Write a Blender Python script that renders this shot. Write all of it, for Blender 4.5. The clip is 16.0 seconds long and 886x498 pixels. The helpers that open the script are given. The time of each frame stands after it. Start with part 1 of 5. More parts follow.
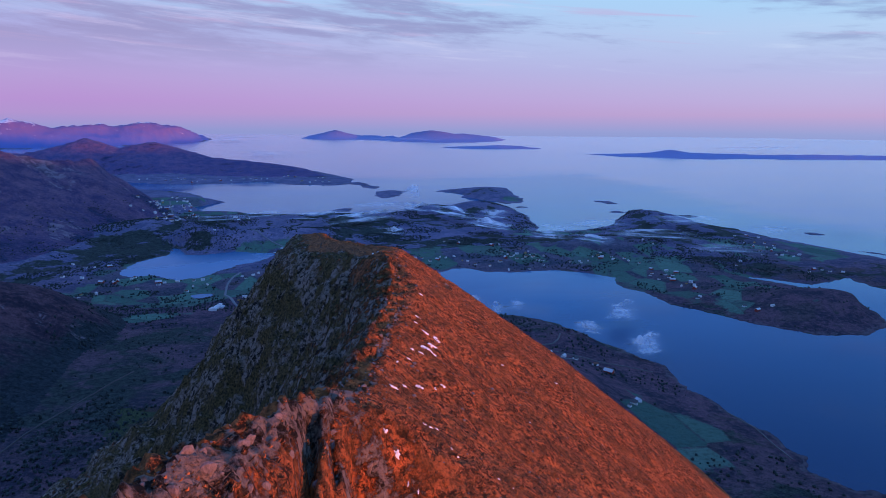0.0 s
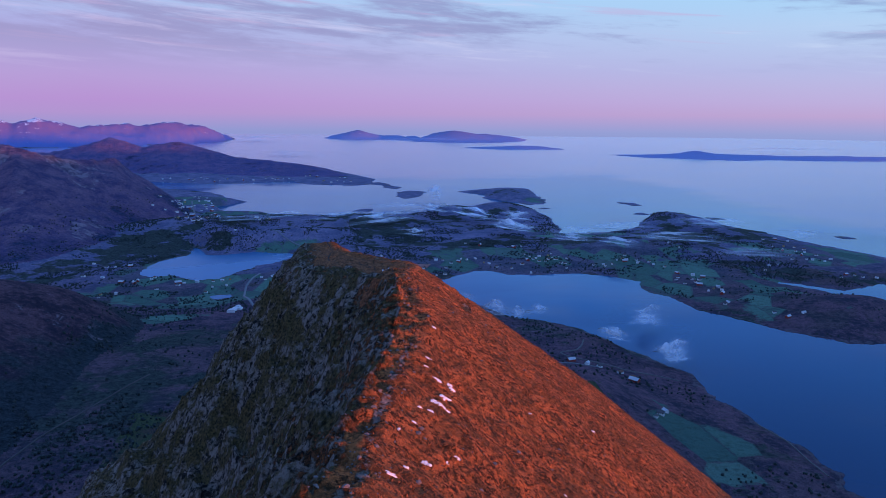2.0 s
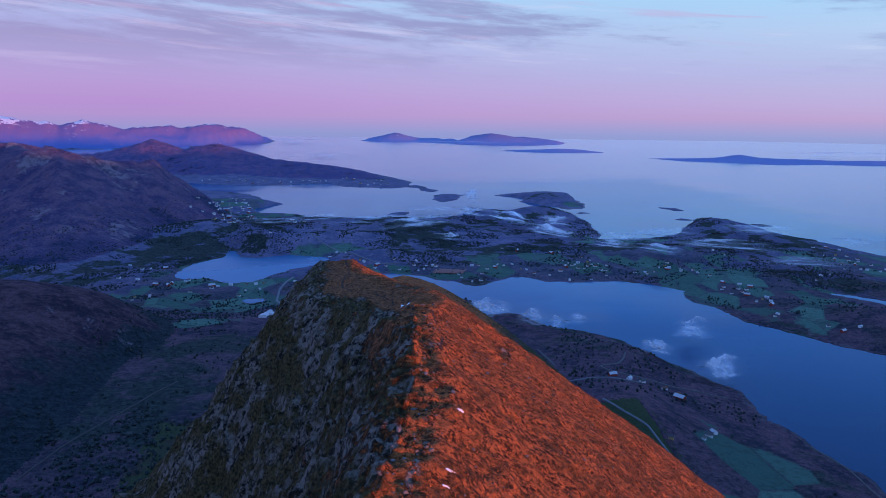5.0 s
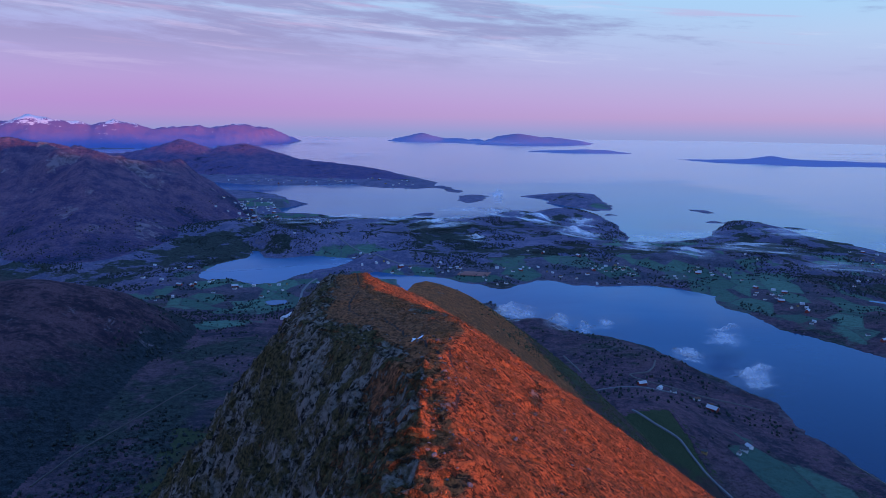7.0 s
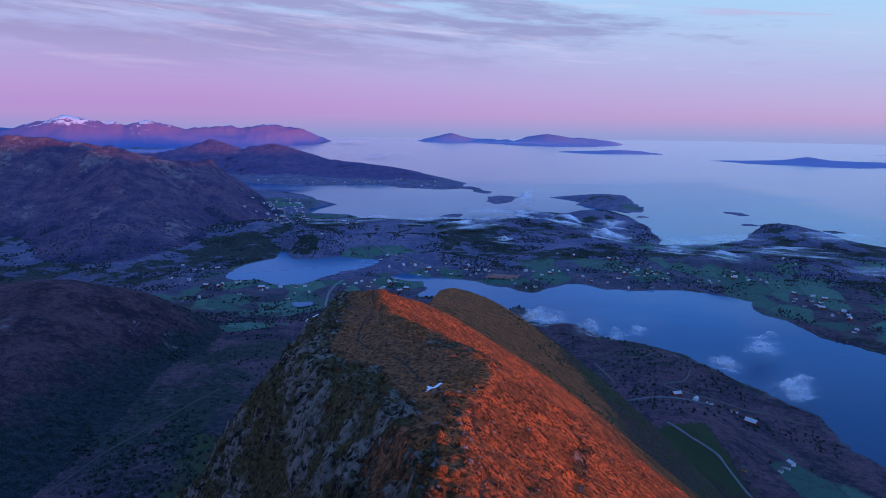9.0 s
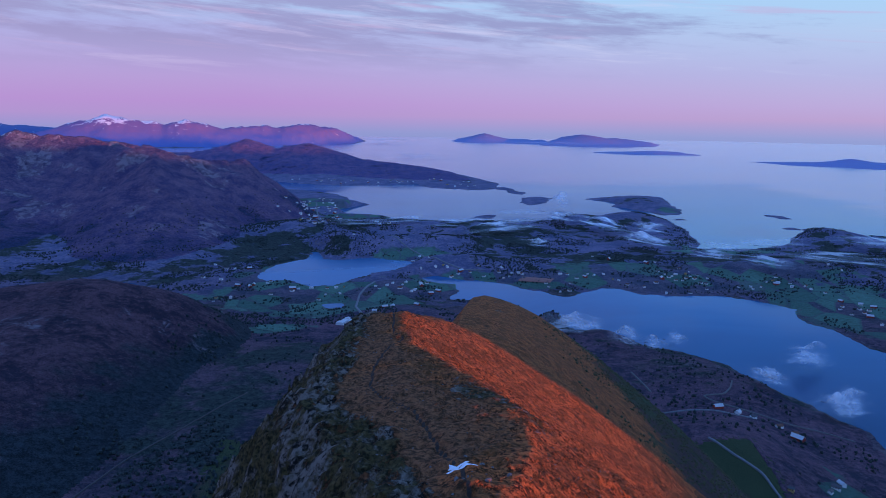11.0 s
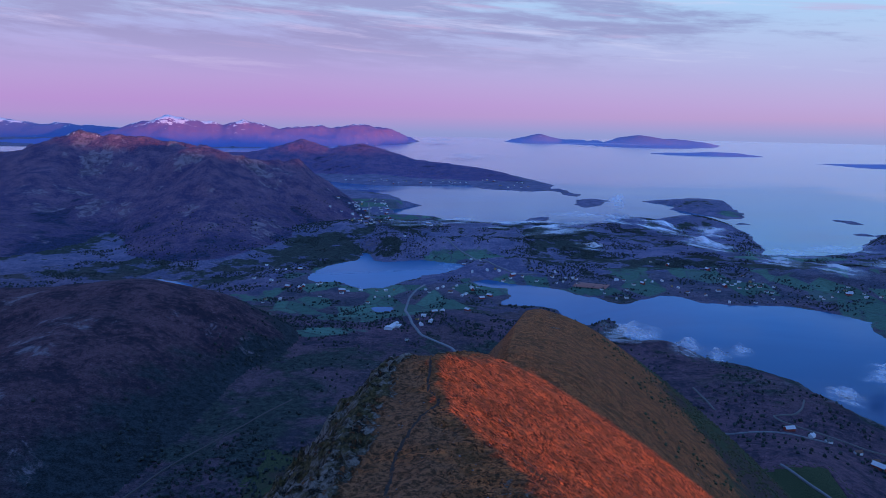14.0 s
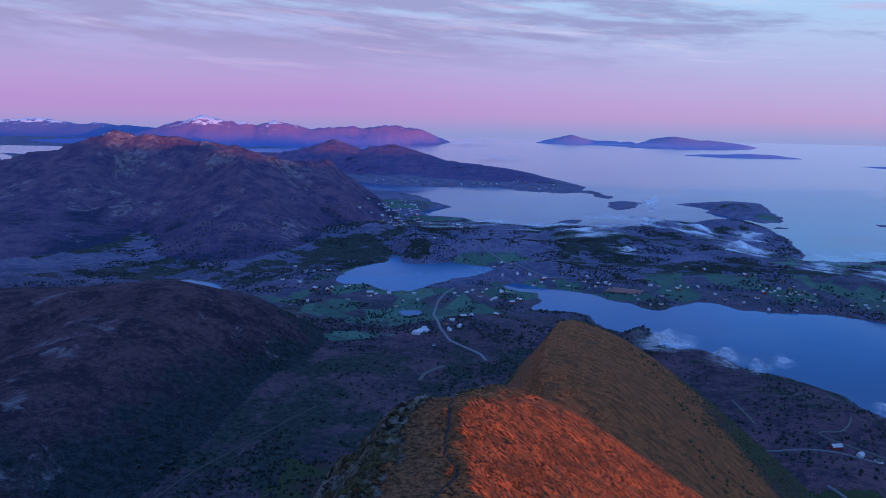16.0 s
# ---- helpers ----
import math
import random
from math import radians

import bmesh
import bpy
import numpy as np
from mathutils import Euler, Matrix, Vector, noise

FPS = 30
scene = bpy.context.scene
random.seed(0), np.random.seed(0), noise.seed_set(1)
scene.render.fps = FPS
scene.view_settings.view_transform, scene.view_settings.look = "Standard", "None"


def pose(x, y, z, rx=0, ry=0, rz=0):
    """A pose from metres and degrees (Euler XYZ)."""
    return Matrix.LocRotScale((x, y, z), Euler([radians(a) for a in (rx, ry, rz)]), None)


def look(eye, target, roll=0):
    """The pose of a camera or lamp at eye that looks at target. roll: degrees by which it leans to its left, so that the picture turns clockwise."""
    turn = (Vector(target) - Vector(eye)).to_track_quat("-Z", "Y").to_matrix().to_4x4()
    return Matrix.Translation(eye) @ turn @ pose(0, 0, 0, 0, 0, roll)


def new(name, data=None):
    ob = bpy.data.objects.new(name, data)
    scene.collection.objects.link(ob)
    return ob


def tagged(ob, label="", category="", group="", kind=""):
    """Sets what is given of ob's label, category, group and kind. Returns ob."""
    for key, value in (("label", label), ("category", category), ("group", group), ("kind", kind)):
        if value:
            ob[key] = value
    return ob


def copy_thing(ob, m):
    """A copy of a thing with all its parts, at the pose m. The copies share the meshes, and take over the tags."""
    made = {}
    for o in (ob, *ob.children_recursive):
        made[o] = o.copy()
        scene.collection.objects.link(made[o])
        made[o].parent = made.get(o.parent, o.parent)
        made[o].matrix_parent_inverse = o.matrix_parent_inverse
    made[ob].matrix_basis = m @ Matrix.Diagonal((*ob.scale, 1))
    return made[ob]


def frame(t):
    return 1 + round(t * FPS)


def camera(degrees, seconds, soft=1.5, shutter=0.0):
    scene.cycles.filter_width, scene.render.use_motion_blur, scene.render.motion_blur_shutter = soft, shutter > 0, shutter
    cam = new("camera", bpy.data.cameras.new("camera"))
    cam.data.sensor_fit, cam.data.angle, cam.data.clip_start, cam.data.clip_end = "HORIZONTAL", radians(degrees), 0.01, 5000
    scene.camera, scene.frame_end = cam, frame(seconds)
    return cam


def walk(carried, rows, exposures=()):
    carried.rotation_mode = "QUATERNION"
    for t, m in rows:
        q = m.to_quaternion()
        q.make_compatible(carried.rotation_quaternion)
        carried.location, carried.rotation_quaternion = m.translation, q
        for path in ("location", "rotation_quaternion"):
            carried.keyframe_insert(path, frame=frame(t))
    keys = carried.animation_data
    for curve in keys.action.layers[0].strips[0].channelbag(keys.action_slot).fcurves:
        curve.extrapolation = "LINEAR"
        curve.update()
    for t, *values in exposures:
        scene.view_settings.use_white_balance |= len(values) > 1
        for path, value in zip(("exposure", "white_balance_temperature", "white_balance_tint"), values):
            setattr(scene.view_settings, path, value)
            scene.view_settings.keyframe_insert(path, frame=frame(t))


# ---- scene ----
cam = camera(62.8, 16.0, soft=0.5)
PATH = [
    (0, (-0.049, -3.12, 116.152), (0.365, -1.195, 115.798), 0.4),
    (0.5, (0.444, -1.206, 116.144), (0.844, 0.721, 115.79), 0.4),
    (1, (0.913, 0.692, 116.133), (1.299, 2.622, 115.779), 0.5),
    (1.5, (1.362, 2.556, 116.146), (1.733, 4.489, 115.792), 0.5),
    (2, (1.795, 4.433, 116.166), (2.151, 6.369, 115.812), 0.5),
    (2.5, (2.211, 6.384, 116.132), (2.551, 8.323, 115.778), 0.5),
    (3, (2.62, 8.42, 116.079), (2.943, 10.362, 115.726), 0.5),
    (3.5, (2.998, 10.417, 116.043), (3.306, 12.362, 115.69), 0.6),
    (4, (3.359, 12.374, 116.011), (3.65, 14.322, 115.66), 0.6),
    (6.5, (5.211, 22.108, 115.947), (5.417, 24.067, 115.6), 0.7),
    (7, (5.48, 24.122, 115.909), (5.668, 26.083, 115.561), 0.7),
    (7.5, (5.737, 26.132, 115.85), (5.907, 28.094, 115.501), 0.7),
    (8, (6.003, 28.118, 115.804), (6.153, 30.081, 115.455), 0.7),
    (8.5, (6.236, 30.103, 115.806), (6.368, 32.068, 115.458), 0.7),
    (9, (6.474, 32.036, 115.824), (6.584, 34.003, 115.476), 0.7),
    (11.5, (7.183, 41.573, 116.005), (7.179, 43.542, 115.656), 0.8),
    (12, (7.316, 43.45, 116.017), (7.288, 45.419, 115.668), 0.8),
    (12.5, (7.346, 45.372, 116.008), (7.295, 47.341, 115.659), 0.8),
    (13, (7.356, 47.367, 115.996), (7.28, 49.335, 115.646), 0.8),
    (13.5, (7.293, 49.37, 115.994), (7.192, 51.337, 115.644), 0.8),
    (14, (7.273, 51.337, 115.966), (7.149, 53.302, 115.616), 0.8),
    (14.5, (7.245, 53.34, 115.92), (7.097, 55.303, 115.57), 0.8),
    (15, (7.216, 55.364, 115.887), (7.048, 57.326, 115.537), 0.9),
    (15.5, (7.179, 57.409, 115.878), (6.991, 59.369, 115.529), 0.9),
    (16, (7.113, 59.47, 115.885), (6.906, 61.428, 115.536), 0.9),
]
walk(cam, [(t, look(eye, target, roll)) for t, eye, target, roll in PATH])

# ---- world, sun ----
SUN_AZ, SUN_EL = radians(138), radians(0.9)   # clockwise from +y, low over the hills behind
sun_dir = Vector((math.sin(SUN_AZ) * math.cos(SUN_EL), math.cos(SUN_AZ) * math.cos(SUN_EL), math.sin(SUN_EL)))
sun = new("sun", bpy.data.lights.new("sun", "SUN"))
sun.data.energy, sun.data.angle, sun.data.color = 5.0, radians(0.6), (1.0, 0.26, 0.11)
sun.matrix_world = look(sun_dir * 900, (0, 0, 0))


class Nodes:
    """Short hand for node trees."""

    def __init__(self, tree):
        self.tree = tree
        tree.nodes.clear()

    def add(self, kind, **props):
        n = self.tree.nodes.new(kind)
        for k, v in props.items():
            if k in n.inputs:
                n.inputs[k].default_value = v
        return n

    def link(self, a, b):
        self.tree.links.new(a, b)

    def put(self, sock, v):
        if hasattr(v, "is_linked"):
            self.link(v, sock)
        else:
            sock.default_value = v

    def math(self, op, a, b=0.0, c=0.0, clamp=False):
        n = self.tree.nodes.new("ShaderNodeMath")
        n.operation, n.use_clamp = op, clamp
        for s, v in zip(n.inputs, (a, b, c)):
            self.put(s, v)
        return n.outputs[0]

    def mix(self, f, a, b, blend="MIX"):
        n = self.tree.nodes.new("ShaderNodeMix")
        n.data_type, n.blend_type = "RGBA", blend
        self.put(n.inputs[0], f)
        for s, v in ((n.inputs[6], a), (n.inputs[7], b)):
            if isinstance(v, tuple) and len(v) == 3:
                v = (*v, 1)
            self.put(s, v)
        return n.outputs[2]

    def ramp(self, f, stops, mode="EASE"):
        n = self.tree.nodes.new("ShaderNodeValToRGB")
        n.color_ramp.interpolation = mode
        e = n.color_ramp.elements
        while len(e) < len(stops):
            e.new(0.5)
        for el, (p, c) in zip(e, stops):
            el.position = p
            el.color = (*c, 1) if isinstance(c, tuple) else (c, c, c, 1)
        self.put(n.inputs[0], f)
        return n.outputs[0]

    def noise(self, vec, scale, detail=6, rough=0.55, dist=0.0):
        n = self.tree.nodes.new("ShaderNodeTexNoise")
        n.inputs["Scale"].default_value, n.inputs["Detail"].default_value = scale, detail
        n.inputs["Roughness"].default_value, n.inputs["Distortion"].default_value = rough, dist
        self.put(n.inputs["Vector"], vec)
        return n.outputs[0]

    def scaled(self, vec, scale, turn=(0, 0, 0)):
        n = self.tree.nodes.new("ShaderNodeMapping")
        n.inputs["Scale"].default_value, n.inputs["Rotation"].default_value = scale, turn
        self.put(n.inputs["Vector"], vec)
        return n.outputs[0]


world = bpy.data.worlds.new("dusk_sky")
scene.world = world
world.use_nodes = True
N = Nodes(world.node_tree)
tc = N.add("ShaderNodeTexCoord").outputs["Generated"]
sep = N.add("ShaderNodeSeparateXYZ")
N.link(tc, sep.inputs[0])
sx, sy, sz = sep.outputs
up = N.math("MULTIPLY", N.math("ADD", sz, 0.03), 2.2, clamp=True)      # 0 just under the horizon
left_sky = N.ramp(up, [(0.0, (0.24, 0.30, 0.62)), (0.03, (0.28, 0.31, 0.64)), (0.075, (0.43, 0.30, 0.64)), (0.11, (0.44, 0.285, 0.66)), (0.20, (0.39, 0.32, 0.70)), (0.31, (0.35, 0.38, 0.76)), (0.42, (0.38, 0.56, 0.88)), (0.49, (0.22, 0.47, 1.0)), (0.60, (0.12, 0.38, 1.08)), (1.0, (0.12, 0.36, 1.05))], "LINEAR")
right_sky = N.ramp(up, [(0.0, (0.25, 0.33, 0.65)), (0.03, (0.30, 0.36, 0.68)), (0.08, (0.50, 0.38, 0.66)), (0.115, (0.48, 0.42, 0.73)), (0.20, (0.42, 0.48, 0.80)), (0.31, (0.42, 0.60, 0.88)), (0.42, (0.34, 0.64, 0.94)), (0.49, (0.20, 0.50, 1.05)), (0.60, (0.12, 0.39, 1.10)), (1.0, (0.12, 0.38, 1.08))], "LINEAR")
side = N.math("ADD", N.math("MULTIPLY", sx, 1.1), 0.28, clamp=True)
sky = N.mix(side, left_sky, right_sky)
# a torn deck of flat cloud towards the upper left, thin streaks elsewhere
comb = N.add("ShaderNodeCombineXYZ")
lift = N.math("ADD", sz, N.math("MULTIPLY", sx, 0.07))
for sock, v in zip(comb.inputs, (N.math("MULTIPLY", sx, 3.0), N.math("MULTIPLY", sy, 3.0), N.math("MULTIPLY", lift, 27.0))):
    N.link(v, sock)
cl_a = N.noise(comb.outputs[0], 1.25, 9, 0.60, 0.25)
cl_b = N.noise(N.scaled(comb.outputs[0], (2.2, 2.2, 1.7)), 2.3, 8, 0.62, 0.3)
west = N.ramp(N.math("ADD", sx, 0.5), [(0.55, 1.0), (0.86, 0.0)])
band = N.math("MULTIPLY", N.ramp(sz, [(0.045, 0.0), (0.115, 1.0)]), N.ramp(sz, [(0.19, 1.0), (0.32, 0.2)]))
dens = N.math("ADD", N.math("ADD", N.math("MULTIPLY", N.math("SUBTRACT", cl_a, 0.5), 2.6), N.math("MULTIPLY", N.math("SUBTRACT", cl_b, 0.5), 1.1)), N.math("ADD", N.math("MULTIPLY", west, 0.44), 0.24))
cloud = N.math("MULTIPLY", N.ramp(dens, [(0.20, 0.0), (0.85, 1.0)]), band)
sky = N.mix(N.math("MULTIPLY", cloud, 0.78), sky, N.mix(side, (0.255, 0.235, 0.53), (0.20, 0.265, 0.55)))
glow = N.noise(N.scaled(comb.outputs[0], (0.8, 0.8, 1.1)), 1.6, 8, 0.62, 0.3)
sky = N.mix(N.math("MULTIPLY", N.ramp(glow, [(0.54, 0.0), (0.70, 1.0)]), N.ramp(sz, [(0.03, 0.0), (0.10, 0.62)])), sky, N.mix(side, (0.56, 0.50, 0.84), (0.55, 0.68, 0.92)))
rosy = N.noise(N.scaled(comb.outputs[0], (0.55, 0.55, 1.3)), 2.1, 7, 0.58, 0.2)
sky = N.mix(N.math("MULTIPLY", N.ramp(rosy, [(0.58, 0.0), (0.72, 1.0)]), N.ramp(sz, [(0.05, 0.0), (0.13, 0.45)])), sky, (0.52, 0.36, 0.66))
bg = N.add("ShaderNodeBackground", Strength=1.0)
N.link(sky, bg.inputs[0])
nish = N.add("ShaderNodeTexSky")
nish.sky_type, nish.sun_disc, nish.sun_elevation, nish.sun_rotation = "NISHITA", False, SUN_EL, SUN_AZ
bg2 = N.add("ShaderNodeBackground", Strength=0.05)
N.link(nish.outputs[0], bg2.inputs[0])
both = N.add("ShaderNodeAddShader")
N.link(bg.outputs[0], both.inputs[0])
N.link(bg2.outputs[0], both.inputs[1])
N.link(both.outputs[0], N.add("ShaderNodeOutputWorld").inputs[0])

# ---- materials ----
def material(name):
    m = bpy.data.materials.new(name)
    m.use_nodes = True
    n = Nodes(m.node_tree)
    out = n.add("ShaderNodeOutputMaterial")
    p = n.add("ShaderNodeBsdfPrincipled")
    n.link(p.outputs[0], out.inputs[0])
    return m, n, p, out


def place(n):
    return n.add("ShaderNodeNewGeometry").outputs["Position"]


def attr(n, name):
    a = n.add("ShaderNodeAttribute")
    a.attribute_name = name
    return a.outputs["Fac"]


def bump(n, p, height, strength, dist):
    b = n.add("ShaderNodeBump", Strength=strength, Distance=dist)
    n.link(height, b.inputs["Height"])
    n.link(b.outputs[0], p.inputs["Normal"])


def plain(name, colour, rough=0.7, scale=3.0, vary=0.35, metal=0.0):
    """A surface of one paint with grain and faint stains."""
    m, n, p, _ = material(name)
    pos = n.add("ShaderNodeTexCoord").outputs["Object"]
    f = n.math("ADD", n.math("MULTIPLY", n.noise(pos, scale, 5), 0.6), n.math("MULTIPLY", n.noise(pos, scale * 7, 4), 0.4))
    dark = tuple(c * (1 - vary) for c in colour)
    n.link(n.mix(n.ramp(f, [(0.3, 0.0), (0.7, 1.0)]), dark, colour), p.inputs["Base Color"])
    p.inputs["Roughness"].default_value, p.inputs["Metallic"].default_value = rough, metal
    return m


def heath_cover(n, pos, dark, light, stone):
    """Heath in patches of two sizes, speckled with pale stone."""
    mid, fine, tiny = n.noise(pos, 0.06, 7, 0.62), n.noise(pos, 0.40, 7, 0.68), n.noise(pos, 1.7, 5, 0.65)
    col = n.mix(n.ramp(n.math("ADD", n.math("MULTIPLY", mid, 0.55), n.math("MULTIPLY", fine, 0.45)), [(0.40, 0.0), (0.60, 1.0)]), dark, light)
    col = n.mix(n.ramp(tiny, [(0.36, 0.65), (0.50, 0.0)]), col, tuple(c * 0.35 for c in dark))
    return n.mix(n.ramp(n.math("MULTIPLY", fine, tiny), [(0.33, 0.0), (0.46, 0.7)]), col, stone), mid, fine, tiny


def land_material():
    """Lowland: heath with distance haze in its colour, woods, pasture and bare rock by ground cover."""
    m, n, p, _ = material("land")
    pos = place(n)
    # heath holds painted haze, pale and bluish; bracken is the clear near colour
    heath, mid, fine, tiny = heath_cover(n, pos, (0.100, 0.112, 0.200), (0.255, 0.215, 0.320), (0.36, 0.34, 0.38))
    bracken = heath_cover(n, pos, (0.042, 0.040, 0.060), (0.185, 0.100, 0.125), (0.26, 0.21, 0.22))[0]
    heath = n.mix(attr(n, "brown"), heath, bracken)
    woods = n.mix(n.ramp(n.math("ADD", n.math("MULTIPLY", fine, 0.5), n.math("MULTIPLY", tiny, 0.5)), [(0.38, 0.0), (0.62, 1.0)]), (0.014, 0.021, 0.022), (0.062, 0.082, 0.070))
    woods = n.mix(n.math("MULTIPLY", n.ramp(n.noise(pos, 0.03, 6, 0.62, 0.4), [(0.46, 0.0), (0.56, 0.8)]), attr(n, "brown")), woods, bracken)
    col = n.mix(n.ramp(n.math("ADD", attr(n, "wood_haze"), n.math("MULTIPLY", n.math("SUBTRACT", mid, 0.5), 1.5)), [(0.40, 0.0), (0.52, 1.0)]), heath, woods)
    warp = n.add("ShaderNodeVectorMath")
    n.link(n.scaled(pos, (1.0, 0.6, 0.0), (0, 0, radians(24))), warp.inputs[0])
    wn = n.add("ShaderNodeTexNoise", Scale=0.06)
    n.link(pos, wn.inputs["Vector"])
    ws = n.add("ShaderNodeVectorMath", Scale=12.0)
    ws.operation = "SCALE"
    n.link(wn.outputs["Color"], ws.inputs[0])
    n.link(ws.outputs[0], warp.inputs[1])
    v = n.add("ShaderNodeTexVoronoi", Scale=0.055, Randomness=0.9)
    n.link(warp.outputs[0], v.inputs["Vector"])
    hedge = n.add("ShaderNodeTexVoronoi", Scale=0.055, Randomness=0.9)
    hedge.feature = "DISTANCE_TO_EDGE"
    n.link(warp.outputs[0], hedge.inputs["Vector"])
    cell = n.add("ShaderNodeSeparateColor")
    n.link(v.outputs["Color"], cell.inputs[0])
    farm = n.ramp(n.math("ADD", attr(n, "farm"), n.math("MULTIPLY", n.math("SUBTRACT", mid, 0.5), 1.1)), [(0.34, 0.0), (0.46, 1.0)])
    open_field = n.ramp(n.math("ADD", hedge.outputs["Distance"], n.math("MULTIPLY", n.math("SUBTRACT", fine, 0.5), 0.25)), [(0.0, 0.35), (0.035, 1.0)])
    pick = n.math("MULTIPLY", n.math("MULTIPLY", n.ramp(cell.outputs[0], [(0.38, 0.0), (0.42, 1.0)], "LINEAR"), open_field), farm)
    grass = n.mix(cell.outputs[1], (0.066, 0.138, 0.110), (0.120, 0.235, 0.175))
    grass = n.mix(n.ramp(fine, [(0.42, 0.0), (0.70, 0.6)]), grass, (0.045, 0.075, 0.050))
    col = n.mix(n.math("MULTIPLY", farm, 0.45), col, woods)
    col = n.mix(pick, col, grass)
    rock = n.mix(fine, (0.06, 0.055, 0.065), (0.20, 0.17, 0.18))
    col = n.mix(n.ramp(n.math("ADD", attr(n, "rock"), n.math("MULTIPLY", n.math("SUBTRACT", fine, 0.5), 1.3)), [(0.45, 0.0), (0.62, 0.7)]), col, rock)
    n.link(col, p.inputs["Base Color"])
    p.inputs["Roughness"].default_value = 0.95
    p.inputs["Specular IOR Level"].default_value = 0.1
    bump(n, p, n.math("ADD", fine, n.math("MULTIPLY", mid, 0.9)), 1.0, 2.0)
    return m


def heights_material(name, dark, light, stone, wood_haze_tint, relief):
    """A bare hill: heath, stony ground on the steeps, a darker foot (birch woods, painted haze on the farther hills),
    snow flecks.
    """
    m, n, p, _ = material(name)
    pos = place(n)
    col, mid, fine, tiny = heath_cover(n, pos, dark, light, stone)
    woods = n.mix(n.ramp(n.math("ADD", n.math("MULTIPLY", fine, 0.5), n.math("MULTIPLY", tiny, 0.5)), [(0.38, 0.0), (0.62, 1.0)]), tuple(c * 0.3 for c in wood_haze_tint), wood_haze_tint)
    col = n.mix(n.ramp(n.math("ADD", attr(n, "wood_haze"), n.math("MULTIPLY", n.math("SUBTRACT", mid, 0.5), 1.3)), [(0.30, 0.0), (0.62, 1.0)]), col, woods)
    crag = n.noise(n.scaled(pos, (1.0, 1.0, 0.35)), 0.11, 8, 0.72, 0.6)
    rock = n.mix(n.ramp(crag, [(0.36, 0.0), (0.62, 1.0)]), tuple(c * 0.5 for c in dark), stone)
    col = n.mix(n.ramp(n.math("ADD", attr(n, "rock"), n.math("MULTIPLY", n.math("SUBTRACT", crag, 0.5), 1.6)), [(0.42, 0.0), (0.66, 0.85)]), col, rock)
    col = n.mix(n.ramp(n.math("ADD", attr(n, "snow"), n.math("MULTIPLY", n.math("SUBTRACT", n.noise(pos, 0.13, 5, 0.6), 0.5), 1.5)), [(0.52, 0.0), (0.56, 1.0)]), col, (0.82, 0.80, 0.84))
    n.link(col, p.inputs["Base Color"])
    p.inputs["Roughness"].default_value = 0.95
    p.inputs["Specular IOR Level"].default_value = 0.08
    bump(n, p, n.math("ADD", n.math("MULTIPLY", crag, 2.0), fine), 1.0, relief)
    return m


def hazed_material(name, low, high, top):
    """Hills across the sound, bare; distance haze is put into the colour, bluest at the foot."""
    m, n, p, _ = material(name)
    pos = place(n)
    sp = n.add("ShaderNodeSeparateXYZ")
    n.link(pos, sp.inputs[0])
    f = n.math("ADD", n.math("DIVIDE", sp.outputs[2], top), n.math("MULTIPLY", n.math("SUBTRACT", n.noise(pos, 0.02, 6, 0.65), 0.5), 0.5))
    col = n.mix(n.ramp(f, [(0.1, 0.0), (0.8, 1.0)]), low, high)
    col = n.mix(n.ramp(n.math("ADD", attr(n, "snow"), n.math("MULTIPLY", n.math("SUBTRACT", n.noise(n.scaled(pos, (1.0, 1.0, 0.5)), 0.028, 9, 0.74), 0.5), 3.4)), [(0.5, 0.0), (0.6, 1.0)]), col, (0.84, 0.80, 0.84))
    n.link(col, p.inputs["Base Color"])
    p.inputs["Roughness"].default_value = 0.95
    p.inputs["Specular IOR Level"].default_value = 0.05
    bump(n, p, n.noise(pos, 0.03, 7, 0.65), 0.6, 6.0)
    return m


